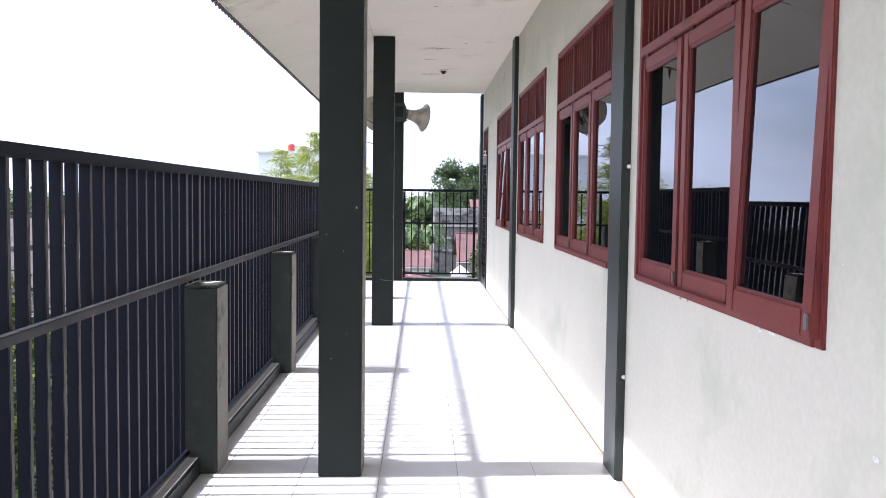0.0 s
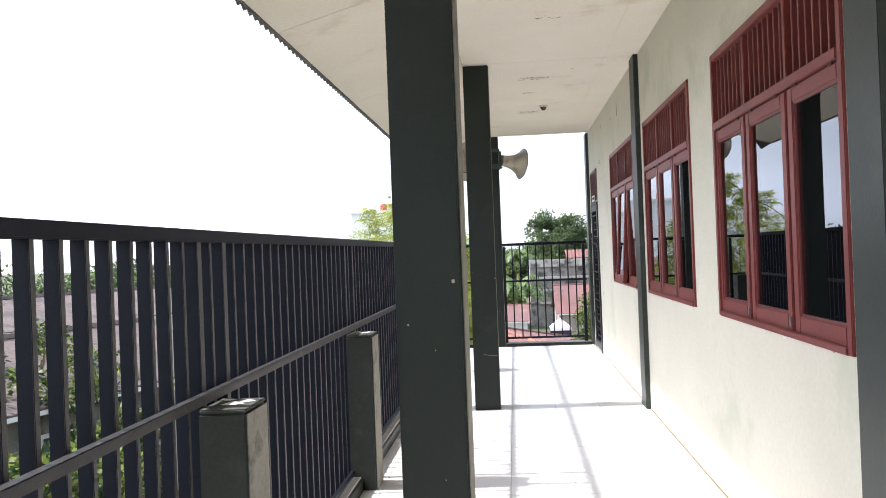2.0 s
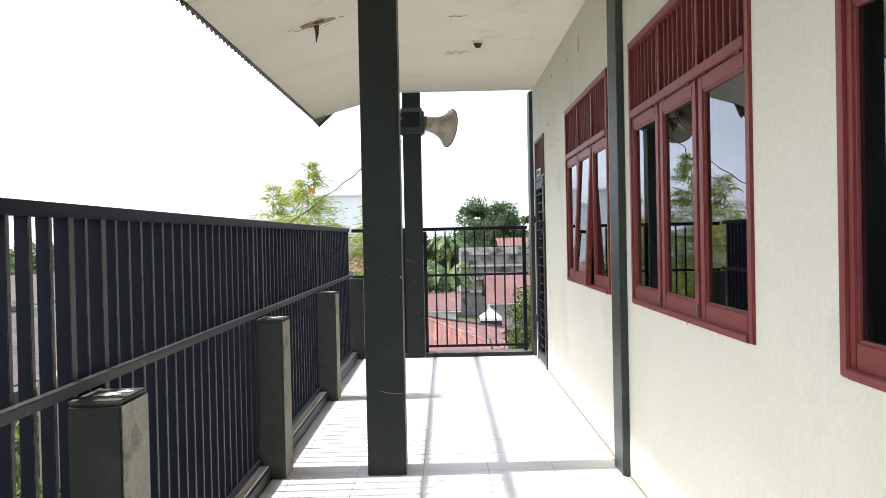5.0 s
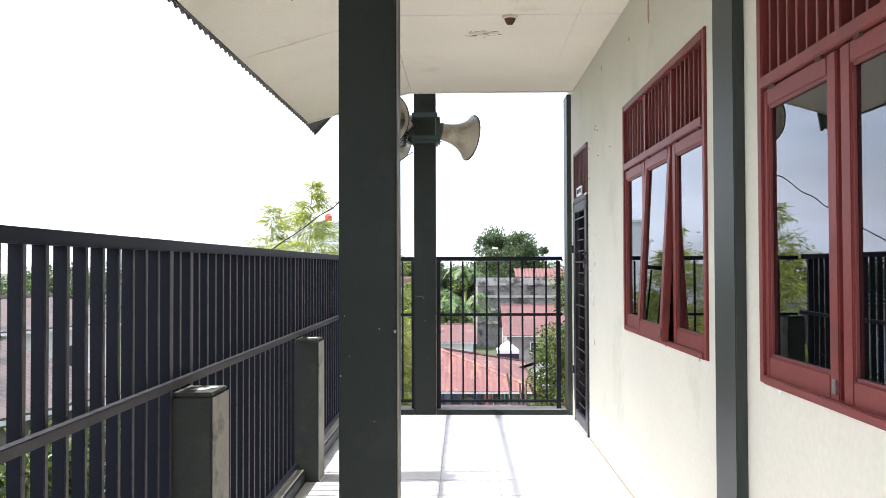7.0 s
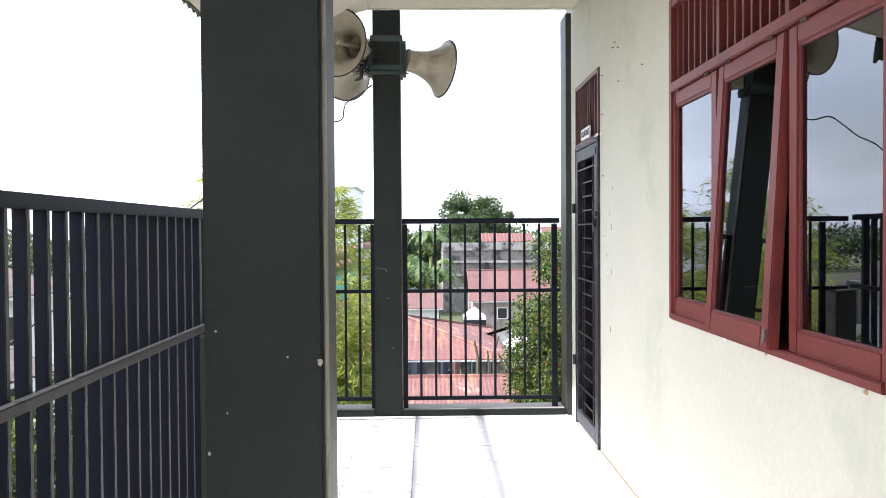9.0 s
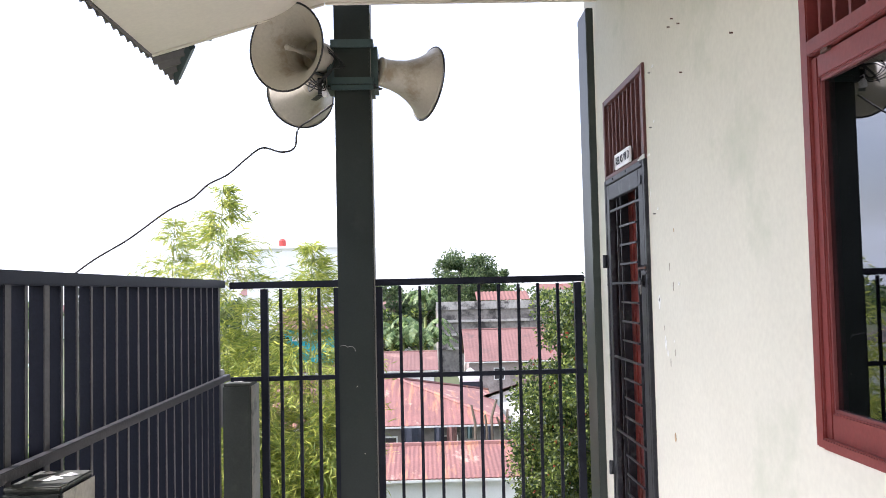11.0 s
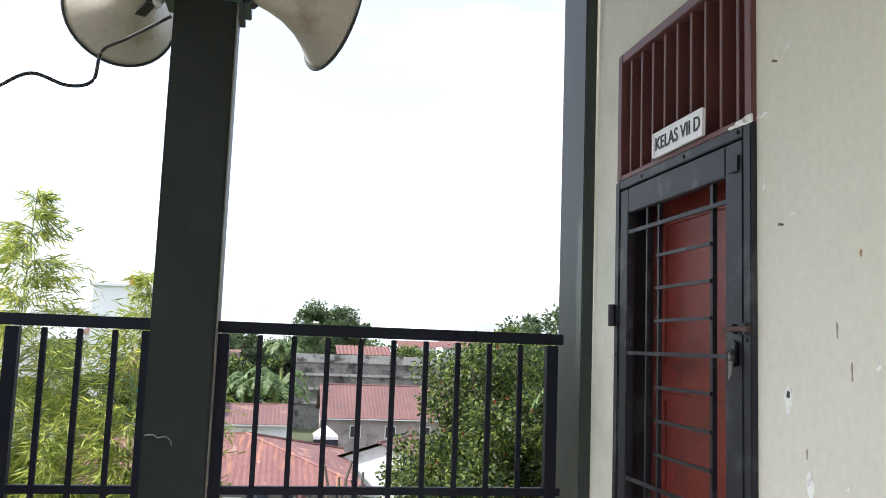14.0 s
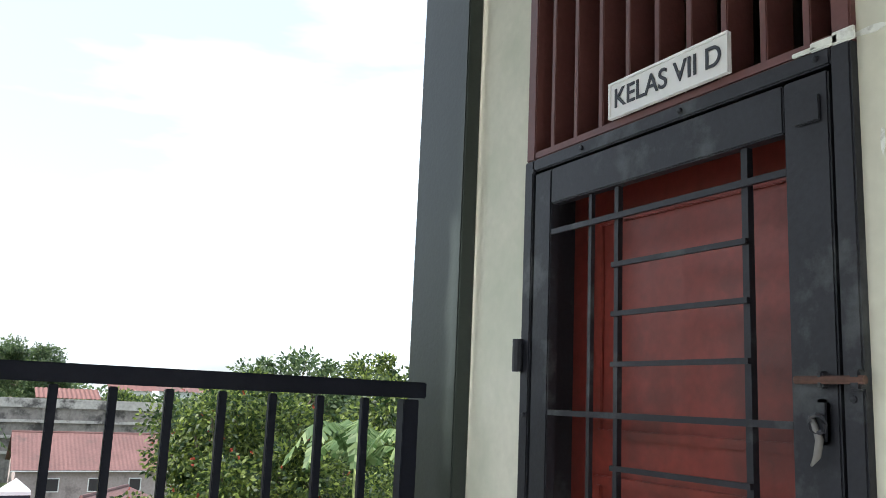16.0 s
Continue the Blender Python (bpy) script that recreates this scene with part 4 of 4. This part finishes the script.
def ribbed(x0, x1, y0, y1, z0, z1, pitch, amp, hip=0.0):
    """A ribbed sheet from the low edge (y0, z0) to the high edge (y1, z1), ribs running up the slope; hip cuts its ends back."""
    g = Geo()
    n = max(4, int((x1 - x0) / pitch * 2))
    for i in range(n + 1):
        x = x0 + (x1 - x0) * i / n
        d = amp * (i % 2)
        f = min(1.0, (x - x0) / hip, (x1 - x) / hip) if hip else 1.0
        f = max(f, 0.01)
        for dz in (d, d - 0.04):
            g.v += [(x, y0, z0 + dz), (x, y0 + (y1 - y0) * f, z0 + (z1 - z0) * f + dz)]
    for i in range(n):
        a, b = 4 * i, 4 * i + 4
        g.f += [(a, b, b + 1, a + 1), (a + 2, a + 3, b + 3, b + 2), (a, a + 2, b + 2, b), (a + 1, b + 1, b + 3, a + 3)]
    return g


def house(place, w, d, rise, roof_m, wall_m, label, turn=0.0, pitch=0.2, hip=0.0, windows=3):
    """A house with a gable or hip roof; place is the middle of its eaves. Ridge along local x."""
    x, y, eave = place
    th = thing("house", (x, y, GROUND_Z), label, "house", "houses below the gallery")
    th.rotation_euler = (0, 0, radians(turn))
    h = eave - GROUND_Z
    part("wall", Geo().box(-w / 2 + 0.4, w / 2 - 0.4, -d / 2 + 0.6, d / 2 - 0.6, 0, h), wall_m, th)
    if not hip:
        g = Geo()
        for sx in (-w / 2 + 0.4, w / 2 - 0.52):
            k = len(g.v)
            g.v += [(sx + a, b, c) for a in (0, 0.12) for b, c in ((-d / 2 + 0.6, h), (d / 2 - 0.6, h), (0, h + rise * 0.86))]
            g.f += [(k, k + 1, k + 2), (k + 5, k + 4, k + 3), (k, k + 3, k + 4, k + 1), (k + 1, k + 4, k + 5, k + 2), (k + 2, k + 5, k + 3, k)]
        part("gable", g, wall_m, th)
    part("roof", ribbed(-w / 2, w / 2, -d / 2, 0, h, h + rise, pitch, 0.02, hip), roof_m, th)
    part("roof", ribbed(-w / 2, w / 2, d / 2, 0, h, h + rise, pitch, 0.02, hip), roof_m, th)
    for sx in (-1, 1) if hip else ():
        part("hip_end", Geo().poly((sx * w / 2, -d / 2, h), (sx * w / 2, d / 2, h), (sx * (w / 2 - hip), 0, h + rise)), roof_m, th)
        for sy in (-1, 1):
            part("hip_cap", Geo().tube([(sx * w / 2, sy * d / 2, h + 0.03), (sx * (w / 2 - hip), 0, h + rise + 0.03)], 0.12, 6), roof_m, th)
    part("ridge_cap", Geo().tube([(-w / 2 + hip, 0, h + rise), (w / 2 - hip, 0, h + rise)], 0.13, 6), roof_m, th)
    part("eave_board", Geo().box(-w / 2, w / 2, -d / 2 - 0.02, -d / 2 + 0.03, h - 0.14, h - 0.045), WHITE_WALL, th)
    for i in range(windows):
        wx = -w / 2 + w * (i + 1) / (windows + 1)
        win = part("window", Geo().box(wx - 0.55, wx + 0.55, -d / 2 + 0.54, -d / 2 + 0.599, h - 1.9, h - 0.7), WHITE_WALL, th)
        part("pane", Geo().box(wx - 0.46, wx + 0.46, -d / 2 + 0.52, -d / 2 + 0.538, h - 1.81, h - 0.79), DARK, win)
    return th


house(far(-1.6, 22.5, -1.22), 21.7, 8.7, 0.62, TINRUST, WHITE_WALL, "long low house with white walls and rusty red tin roof", windows=0)
house(far(-1.6, 29.5, -1.32), 22.0, 17.4, 1.95, TINRUST, OLDWALL, "house with broad rusty red and orange hipped tin roof", hip=7.0, pitch=0.35, windows=5)
house(far(-1.6, 38.0, -1.06), 14.5, 11.6, 1.30, TINRED, WHITE_WALL, "house with faded red tin roof beyond the yard", pitch=0.35)
house(far(4.2, 40.0, -1.0), 13.6, 11.6, 2.9, TINPINK, FADEDWALL, "house with steep faded pink-red tin roof", pitch=0.35)
house(far(3.5, 31.0, -1.45), 7.5, 9.9, 1.75, TINPINK, WHITE_WALL, "small house with red tin roof and white gable edge", turn=60, pitch=0.35, windows=2)
house(far(-2.4, 58.0, 0.30), 12.0, 9.0, 1.6, TINRED, WHITE_WALL, "distant house with faded red roof behind the palms", pitch=0.5)
house(far(3.0, 20.2, -2.0), 6.4, 5.8, 0.5, TINGREY, WHITE_WALL, "lean-to with grey corrugated sheet roof", pitch=0.3, windows=0)
house((-14.0, 11.0, -1.9), 10.0, 8.0, 1.5, CLAYTILE, WHITE_WALL, "house with dark clay tile roof beside the school", turn=85)
house((-12.8, 22.5, -1.5), 9.5, 8.0, 1.2, CLAYTILE, OLDWALL, "house with dark clay tile roof among garden trees", turn=75)
house((-19.0, 36.0, -0.7), 12.0, 8.0, 1.0, CLAYTILE, WHITE_WALL, "house with dark clay tile roof in the distance", turn=70)
house((-15.0, 0.5, -2.0), 8.0, 8.0, 1.8, CLAYTILE, OLDWALL, "house with dark clay tile roof beside the school", turn=95)
house((-22.0, 26.0, -1.5), 9.0, 8.0, 1.6, CLAYTILE, WHITE_WALL, "house with grey-brown clay tile roof in the distance", turn=60)
house((-13.0, -9.0, -2.0), 9.0, 8.0, 1.7, TINRED, WHITE_WALL, "house with red tin roof beside the school", turn=80)
for k, (x, w, h, m) in enumerate(((0.15, 1.2, 1.3, CLOTH), (0.72, 0.6, 1.1, CLOTH), (0.98, 0.6, 1.0, TINRED), (1.35, 0.3, 0.7, TEALBEAM), (1.75, 0.6, 0.9, CLOTH))):
    cloth = Geo()
    for i in range(7):
        u = i / 6
        cloth.v += [(-w / 2 + w * u, 0.05 * math.sin(9 * u), 0), (-w / 2 + w * u, 0.09 * math.sin(9 * u + 0.6), -h)]
    cloth.f = [(2 * i, 2 * i + 2, 2 * i + 3, 2 * i + 1) for i in range(6)]
    tagged(part("hanging_laundry", cloth, m, at=far(x, 26.45, -1.36)), "piece of laundry hanging under the rusty eave", "laundry", "laundry under the eave")
for k, (x, z) in enumerate(((1.42, -0.80), (1.60, -1.0), (1.75, -0.70), (1.92, -1.05), (2.05, -0.9))):
    fx, fy, fz = far(x, 25.6, z)
    pole = part("wooden_pole", Geo().tube([(0, 0, GROUND_Z - fz), (0.15 * (k % 2), 0, -1.0), (0.25 * (k % 3) - 0.2, 0, 0)], [0.10, 0.09, 0.07], 6), BARK, at=(fx, fy, fz))
    tagged(pole, "thin weathered wooden pole beside the rusty house", "pole", "poles beside the house")
tx, ty, tz = far(1.75, 33.0, -1.02)
tent = thing("canopy_tent", (tx, ty, GROUND_Z), "white peaked canopy tent with dark blue shade below", "tent")
th0 = tz - GROUND_Z
part("roof", Geo().poly((-0.95, -0.95, th0), (0.95, -0.95, th0), (0, 0, th0 + 0.8)).poly((0.95, -0.95, th0), (0.95, 0.95, th0), (0, 0, th0 + 0.8)).poly((0.95, 0.95, th0), (-0.95, 0.95, th0), (0, 0, th0 + 0.8)).poly((-0.95, 0.95, th0), (-0.95, -0.95, th0), (0, 0, th0 + 0.8)), SIGNWHITE, tent)
part("valance", Geo().box(-0.95, 0.95, -0.97, -0.94, th0 - 0.25, th0), SIGNWHITE, tent)
# dark sheet that stands in for the shade below the canopy
part("shade_sheet", Geo().box(-0.88, 0.88, -0.89, -0.86, th0 - 1.0, th0 - 0.26), CLOTH, tent, "dark blue sheet in place of the shade under the canopy")
for sx in (-0.91, 0.91):
    part("pole", Geo().tube([(sx, -0.91, 0), (sx, -0.91, th0)], 0.04, 6), GATE, tent)

ox, oy, oz = far(4.4, 46.0, 0.95)
old = thing("old_building", (ox, oy, GROUND_Z), "roofless grey weather-stained concrete building with tiled end", "building")
oh = oz - GROUND_Z
part("wall", Geo().box(-9.6, 9.6, 0, 0.4, 0, oh - 1.0), OLDWALL, old)
part("wall", Geo().box(-9.6, -9.2, 0.41, 16, 0, oh - 1.0), OLDWALL, old)
part("parapet", Geo().box(-9.8, 9.8, -0.25, 0.5, oh - 0.999, oh), OLDCAP, old, "pale weathered parapet")
for k in range(3):
    part("ledge", Geo().box(-9.7, 9.7, -0.35, -0.001, oh - 2.6 - 1.7 * k, oh - 2.3 - 1.7 * k), OLDCAP, old)
for k in range(7):
    part("pilaster", Geo().box(-9.6 + k * 2.9, -9.1 + k * 2.9, -0.12, -0.002, 0, oh - 1.001), OLDWALL, old)
part("roof", ribbed(-4.4, 2.6, 3.0, 7.0, oh + 0.05, oh + 1.15, 0.5, 0.08), CLAYRED, old, "red tile roof")

wx0, wy0, wz0 = far(-6.3, 52.0, 3.75)
white = thing("white_house", (wx0, wy0, GROUND_Z), "pale two storey house with flat roof and red water tank", "house")
wh = wz0 - GROUND_Z
part("wall", Geo().box(-6.1, 8.6, 0, 16, 0, wh), BRIGHTWHITE, white)
part("parapet", Geo().box(-6.5, 9.0, -0.4, 16.4, wh + 0.001, wh + 0.35), BRIGHTWHITE, white)
part("water_tank", Geo().tube([(-1.2, 2, wh + 0.351), (-1.2, 2, wh + 1.3), (-1.2, 2, wh + 1.55)], [0.55, 0.55, 0.3], 14), TANKRED, white, "red water tank")
tx, ty, tz = far(-4.3, 37.0, 0.28)
teal = thing("teal_house", (tx, ty, GROUND_Z), "low house with bright teal wall and brown roof", "house")
part("wall", Geo().box(0.1, 5.5, 0, 11, 0, tz - GROUND_Z), TEAL, teal)
part("lattice", Geo().box(1.2, 4.4, -0.1, -0.001, tz - GROUND_Z - 1.1, tz - GROUND_Z - 0.6), WHITE_WALL, teal, "white vent blocks")
part("roof", ribbed(-0.5, 6.2, -0.9, 8.0, tz - GROUND_Z + 0.05, tz - GROUND_Z + 1.95, 0.5, 0.06), CLAYRED, teal)
rng = random.Random(5)
for k in range(18):
    x, y = rng.uniform(-120, 150), rng.uniform(190, 320)
    h = rng.uniform(5.0, 11.0)
    hb = thing("far_building", (x, y, GROUND_Z), "pale distant building on the horizon", "building", "distant buildings")
    w = rng.uniform(8, 20)
    part("wall", Geo().box(-w / 2, w / 2, 0, 10, 0, h), WHITE_WALL, hb)
    part("roof", ribbed(-w / 2 - 0.6, w / 2 + 0.6, -0.7, 5, h, h + 2.0, 1.2, 0.1), rng.choice((TINRED, TINGREY, CLAYRED)), hb)
    for q in range(3):
        part("window", Geo().box(-w / 2 + w * (q + 0.7) / 4, -w / 2 + w * (q + 1.2) / 4, -0.1, -0.001, h - 3.0, h - 1.4), DARK, hb)


# ---------------------------------------------------------------- plants
def leaf_quad(g, p, d, up, length, width):
    side = d.cross(up)
    if side.length < 1e-4:
        side = Vector((1, 0, 0))
    side = side.normalized() * width
    k = len(g.v)
    tip = p + d * length
    mid = p + d * (length * 0.45)
    g.v += [tuple(p), tuple(mid + side), tuple(tip), tuple(mid - side)]
    g.f.append((k, k + 1, k + 2, k + 3))


def rand_dir(rng):
    while True:
        v = Vector((rng.uniform(-1, 1), rng.uniform(-1, 1), rng.uniform(-1, 1)))
        if 0.05 < v.length < 1:
            return v.normalized()


def tree(x, y, base, height, crown_z, rx, rz, leaves, leaf, material, label, seed, clumps=40, flowers=0, trunk=0.18):
    """A tree: tapered trunk, limbs to each clump, and leaves clustered round the clumps."""
    rng = random.Random(seed)
    th = thing("tree", (x, y, base), label, "tree", "trees round the houses")
    top = crown_z - base
    g = Geo()
    g.tube([(0, 0, 0), (0.1, 0.05, top * 0.4), (0.0, 0.0, top), (0.1, 0.1, top + rz * 0.6)], [trunk, trunk * 0.8, trunk * 0.5, trunk * 0.15], 8)
    part("trunk", g, BARK, th, smooth=True)
    g, lv, fl = Geo(), Geo(), Geo()
    for c in range(clumps):
        d = rand_dir(rng)
        r = rng.uniform(0.35, 1.08) ** 0.6
        cx, cy, cz = d.x * rx * r, d.y * rx * r, top + d.z * rz * r
        size = rng.uniform(0.13, 0.36) * rx * (1.2 - 0.35 * r)
        if c % 2 == 0:
            g.tube([(0, 0, top - rz * 0.4), (cx * 0.5, cy * 0.5, (top - rz * 0.4 + cz) / 2), (cx, cy, cz)], [trunk * 0.35, trunk * 0.2, trunk * 0.06], 5, False)
        for _ in range(leaves // clumps):
            o = rand_dir(rng) * size * rng.uniform(0.3, 1.0)
            o.z *= 0.7
            p = Vector((cx, cy, cz)) + o
            out = (o.normalized() + rand_dir(rng) * 0.9 + Vector((0, 0, -0.15))).normalized()
            leaf_quad(lv, p, out, rand_dir(rng), leaf * rng.uniform(0.7, 1.3), leaf * 0.28)
        for _ in range(flowers // clumps):
            o = rand_dir(rng) * size
            for q in range(5):
                leaf_quad(fl, Vector((cx, cy, cz)) + o, rand_dir(rng), rand_dir(rng), leaf * 0.5, leaf * 0.2)
    part("branchwork", g, BARK, th)
    part("crown", lv, material, th, "green leafy crown with gaps")
    if flowers:
        part("blossom", fl, FLOWER, th, "small red blossom")
    return th


def far_tree(x, y, z, rx, rz, leaves, leaf, material, label, seed, clumps):
    fx, fy, fz = far(x, y, z)
    return tree(fx, fy, GROUND_Z, 0, fz, rx * FAR, rz * FAR, leaves, leaf, material, label, seed, clumps, trunk=0.4)


tree(3.42, 22.3, GROUND_Z, 6, -0.60, 1.62, 2.2, 105000, 0.066, LEAF, "dense green tree with red blossom near the railing", 11, 190, 400)
tree(6.2, 25.5, GROUND_Z, 8, -1.0, 2.2, 2.15, 48000, 0.072, LEAF, "bushy green tree behind the blossom tree", 13, 80)
tree(4.9, 21.0, GROUND_Z, 5, -1.6, 1.3, 1.7, 42000, 0.06, LEAF, "bushy green shrub tree beside the railing", 17, 70)
tree(10.0, 32.0, GROUND_Z, 6, -0.9, 2.8, 2.4, 16000, 0.16, LEAF, "bushy green tree among the houses", 16, 60)
tree(9.9, 40.0, GROUND_Z, 8, 0.75, 2.4, 2.0, 16000, 0.17, LEAF_FAR, "tall thin-leaved tree in the distance", 14, 120)
tree(13.6, 41.0, GROUND_Z, 8, 0.75, 2.8, 2.15, 14000, 0.18, LEAF, "bright green tree in the distance", 15, 60)
tree(17.5, 41.0, GROUND_Z, 8, 0.8, 2.8, 2.2, 10000, 0.2, LEAF, "green tree in the distance", 20, 46)
far_tree(3.42, 66.0, 2.0, 2.6, 1.85, 20000, 0.50, LEAF_FAR, "broad dark green tree beyond the old building", 12, 60)
far_tree(-4.7, 36.0, -0.6, 1.3, 1.0, 8000, 0.35, LEAF, "green garden tree among the roofs", 23, 50)
far_tree(-1.0, 46.0, -0.3, 1.6, 1.3, 9000, 0.5, LEAF, "green garden tree among the roofs", 18, 50)
far_tree(0.2, 56.0, 0.2, 1.8, 1.2, 9000, 0.5, LEAF_FAR, "green garden tree among the roofs", 19, 50)
far_tree(-2.6, 62.0, 0.6, 1.8, 1.4, 7000, 0.6, LEAF_FAR, "green garden tree among the roofs", 21, 40)
far_tree(6.6, 50.0, -0.2, 2.2, 1.3, 9000, 0.5, LEAF, "green garden tree among the roofs", 22, 50)
for n, (tx, ty, tz, tr) in enumerate(((-9.0, 6.0, -3.0, 2.2), (-8.0, 14.5, -3.0, 2.0), (-11.0, 20.0, -2.0, 2.6), (-20.0, 16.0, -0.8, 3.0), (-24.0, 6.0, -0.6, 3.4), (-8.5, -1.5, -3.0, 2.2), (-28.0, 36.0, -0.4, 4.0), (-6.5, 27.0, -2.6, 2.0), (-6.4, 9.5, -2.9, 2.0), (-6.6, 17.0, -2.7, 2.1), (-6.2, 4.0, -3.0, 1.9), (-6.5, 22.0, -2.6, 1.9), (-6.8, -3.0, -2.8, 2.0))):
    tree(tx, ty, GROUND_Z, 6, tz, tr, tr * 0.85, 9000, 0.16, LEAF, "green tree beside the neighbouring houses", 30 + n, 46)
for n in range(22):
    a = radians(-80 + 7.6 * n)
    tree(230 * math.sin(a), 20 + 230 * math.cos(a), GROUND_Z, 7, -4.2 + 1.6 * (n % 3), 17.0, 4.4, 2600, 1.3, LEAF_FAR, "distant green tree on the horizon", 60 + n, 34, trunk=0.4)


def bamboo(x, y, culms, spread, top, twigs, seed, label):
    """A bamboo clump: culms that arch over, drooping twigs along them, narrow leaves along each twig."""
    rng = random.Random(seed)
    th = thing("bamboo", (x, y, GROUND_Z), label, "bamboo", "bamboo clumps")
    lv, tw = Geo(), Geo()
    lead = 1
    for c in range(culms):
        a = rng.uniform(-0.6, 0.6) if c < lead else rng.uniform(0, 6.283)
        lean = rng.uniform(0.12, 0.22) if c < lead else rng.uniform(0.4, 1.0) * spread
        h = (top - GROUND_Z) * (1.07 if c < lead else rng.uniform(0.74, 0.93))
        root = rng.uniform(0.05, 0.4)
        pts = []
        for i in range(11):
            t = i / 10
            out = root + lean * t ** 3.2
            pts.append(Vector((math.cos(a) * out, math.sin(a) * out, h * (t - 0.05 * t ** 5))))
        part("culm", Geo().tube(pts, [0.032 * (1 - 0.93 * i / 10) + 0.002 for i in range(11)], 6), CULM, th)
        count = twigs * 3 if c < lead else twigs
        aims = [rng.uniform(0, 6.283) for _ in range(25)]
        for n in range(count):
            node = n * 24 // count
            t = min(1.0, 0.56 + 0.44 * (node + rng.uniform(0.0, 0.35)) / 24 + 0.01 * rng.random())
            i = min(int(t * 10), 9)
            p = pts[i].lerp(pts[i + 1], t * 10 - i)
            reach = ((0.10 + 0.95 * min(1.0, (1.0 - t) / 0.16)) if c < lead else (0.14 + 0.72 * min(1.0, (1.0 - t) / 0.26))) * rng.uniform(0.25, 1.1)
            b = aims[node] + rng.uniform(-1.0, 1.0) * (2.0 if c < lead else 3.1)
            d = Vector((math.cos(b), math.sin(b), 0))
            line = [p + d * reach * u + Vector((0, 0, reach * (0.75 * u - 0.70 * u * u))) for u in (0, 0.33, 0.66, 1.0)]
            tw.tube(line, [0.004, 0.003, 0.002, 0.001], 3, False)
            for m in range(int(5 + 16 * reach)):
                u = rng.uniform(0.25, 1.0)
                s0 = min(int(u * 3), 2)
                q = line[s0].lerp(line[s0 + 1], u * 3 - s0) + rand_dir(rng) * 0.05
                v = (d * 0.9 + rand_dir(rng) * 0.75 + Vector((0, 0, -0.35))).normalized()
                leaf_quad(lv, q, v, rand_dir(rng), rng.uniform(0.10, 0.20), 0.0085)
    part("branchwork", tw, CULM, th)
    part("foliage", lv, LEAF_BAMBOO, th, "narrow yellow-green leaves")
    return th


bamboo(-2.65, 20.8, 15, 0.9, 2.85, 250, 3, "tall wispy yellow-green bamboo clump")
bamboo(-1.35, 20.4, 28, 0.9, 2.0, 270, 4, "bright yellow-green bamboo clump near the railing")
bamboo(-3.5, 21.0, 10, 0.8, 2.45, 190, 6, "wispy yellow-green bamboo clump")


def banana(x, y, crown, n, seed, label, size=1.0):
    """A banana plant: thick stem and long drooping leaves with a mid rib."""
    rng = random.Random(seed)
    th = thing("banana_plant", (x, y, GROUND_Z), label, "banana plant", "banana plants")
    h = crown - GROUND_Z
    part("stem", Geo().tube([(0, 0, 0), (0, 0, h * 0.5), (0, 0, h + 0.1)], [0.14 * size, 0.11 * size, 0.07 * size], 10), CULM, th, smooth=True)
    for k in range(n):
        a = 2 * math.pi * k / n + rng.uniform(-0.3, 0.3)
        d, s = Vector((math.cos(a), math.sin(a), 0)), Vector((-math.sin(a), math.cos(a), 0))
        L, rise = rng.uniform(1.3, 1.8) * size, rng.uniform(0.4, 0.95) * size
        g = Geo()
        mid = [d * (L * t * 0.8) + Vector((0, 0, h + rise * math.sin(t * 2.5) - 0.5 * size * t * t)) for t in (i / 26 for i in range(27))]
        for i in range(1, 26):
            t = i / 26
            w = 0.20 * size * math.sin(math.pi * min(1, t * 0.93 + 0.06)) ** 0.6
            for sgn in (1, -1):
                drop = Vector((0, 0, -w * rng.uniform(0.35, 0.9))) + d * rng.uniform(0.0, 0.07) * size
                g.poly(mid[i], mid[i] + sgn * s * w * rng.uniform(0.85, 1.05) + drop, mid[i] + (mid[i + 1] - mid[i]) * 0.86 + sgn * s * w + drop, mid[i + 1])
        part("leaf", g, LEAF_BANANA, th)
    return th


banana(3.95, 20.3, 0.85, 9, 1, "banana plant with torn drooping leaves behind the railing", 0.62)
for n, (x, z, k) in enumerate(((0.35, -0.25, 3.0), (-0.35, -0.35, 2.8), (-0.75, -0.45, 2.6), (0.75, -0.5, 2.4))):
    fx, fy, fz = far(x, 40.5, z)
    banana(fx, fy, fz, 10, 5 + n, "banana plant with broad leaves among the red roofs", k)
fx, fy, fz = far(0.55, 50.0, 0.9)
banana(fx, fy, fz, 14, 9, "palm with arching leaves among the red roofs", 2.6)

# ---------------------------------------------------------------- floor tiles
T = 0.41
tile_me = Geo().box(-T / 2 + 0.0015, T / 2 - 0.0015, -T / 2 + 0.0015, T / 2 - 0.0015, -0.0055, 0.0).mesh("tile", TILE, 0.0012)
x_first, y_first = 0.233 - 2 * T, 3.60 - 23 * T
for i in range(6):
    for j in range(52):
        cx, cy = x_first + T * (i - 0.5), y_first + T * (j + 0.5)
        x0, x1 = max(cx - T / 2, -0.70), min(cx + T / 2, WALL_X - 0.004)
        y1 = min(cy + T / 2, 13.995)
        if x1 - x0 < 0.04 or cy - T / 2 < Y0 or y1 - (cy - T / 2) < 0.03:
            continue
        if x1 - x0 > T - 0.001 and y1 == cy + T / 2:
            part("tile", tile_me, TILE, floor, at=(cx, cy, 0))
        else:
            part("tile", Geo().box(x0 + 0.0015, x1 - 0.0015, cy - T / 2 + 0.0015, y1 - 0.0015, -0.0055, 0.0), TILE, floor)
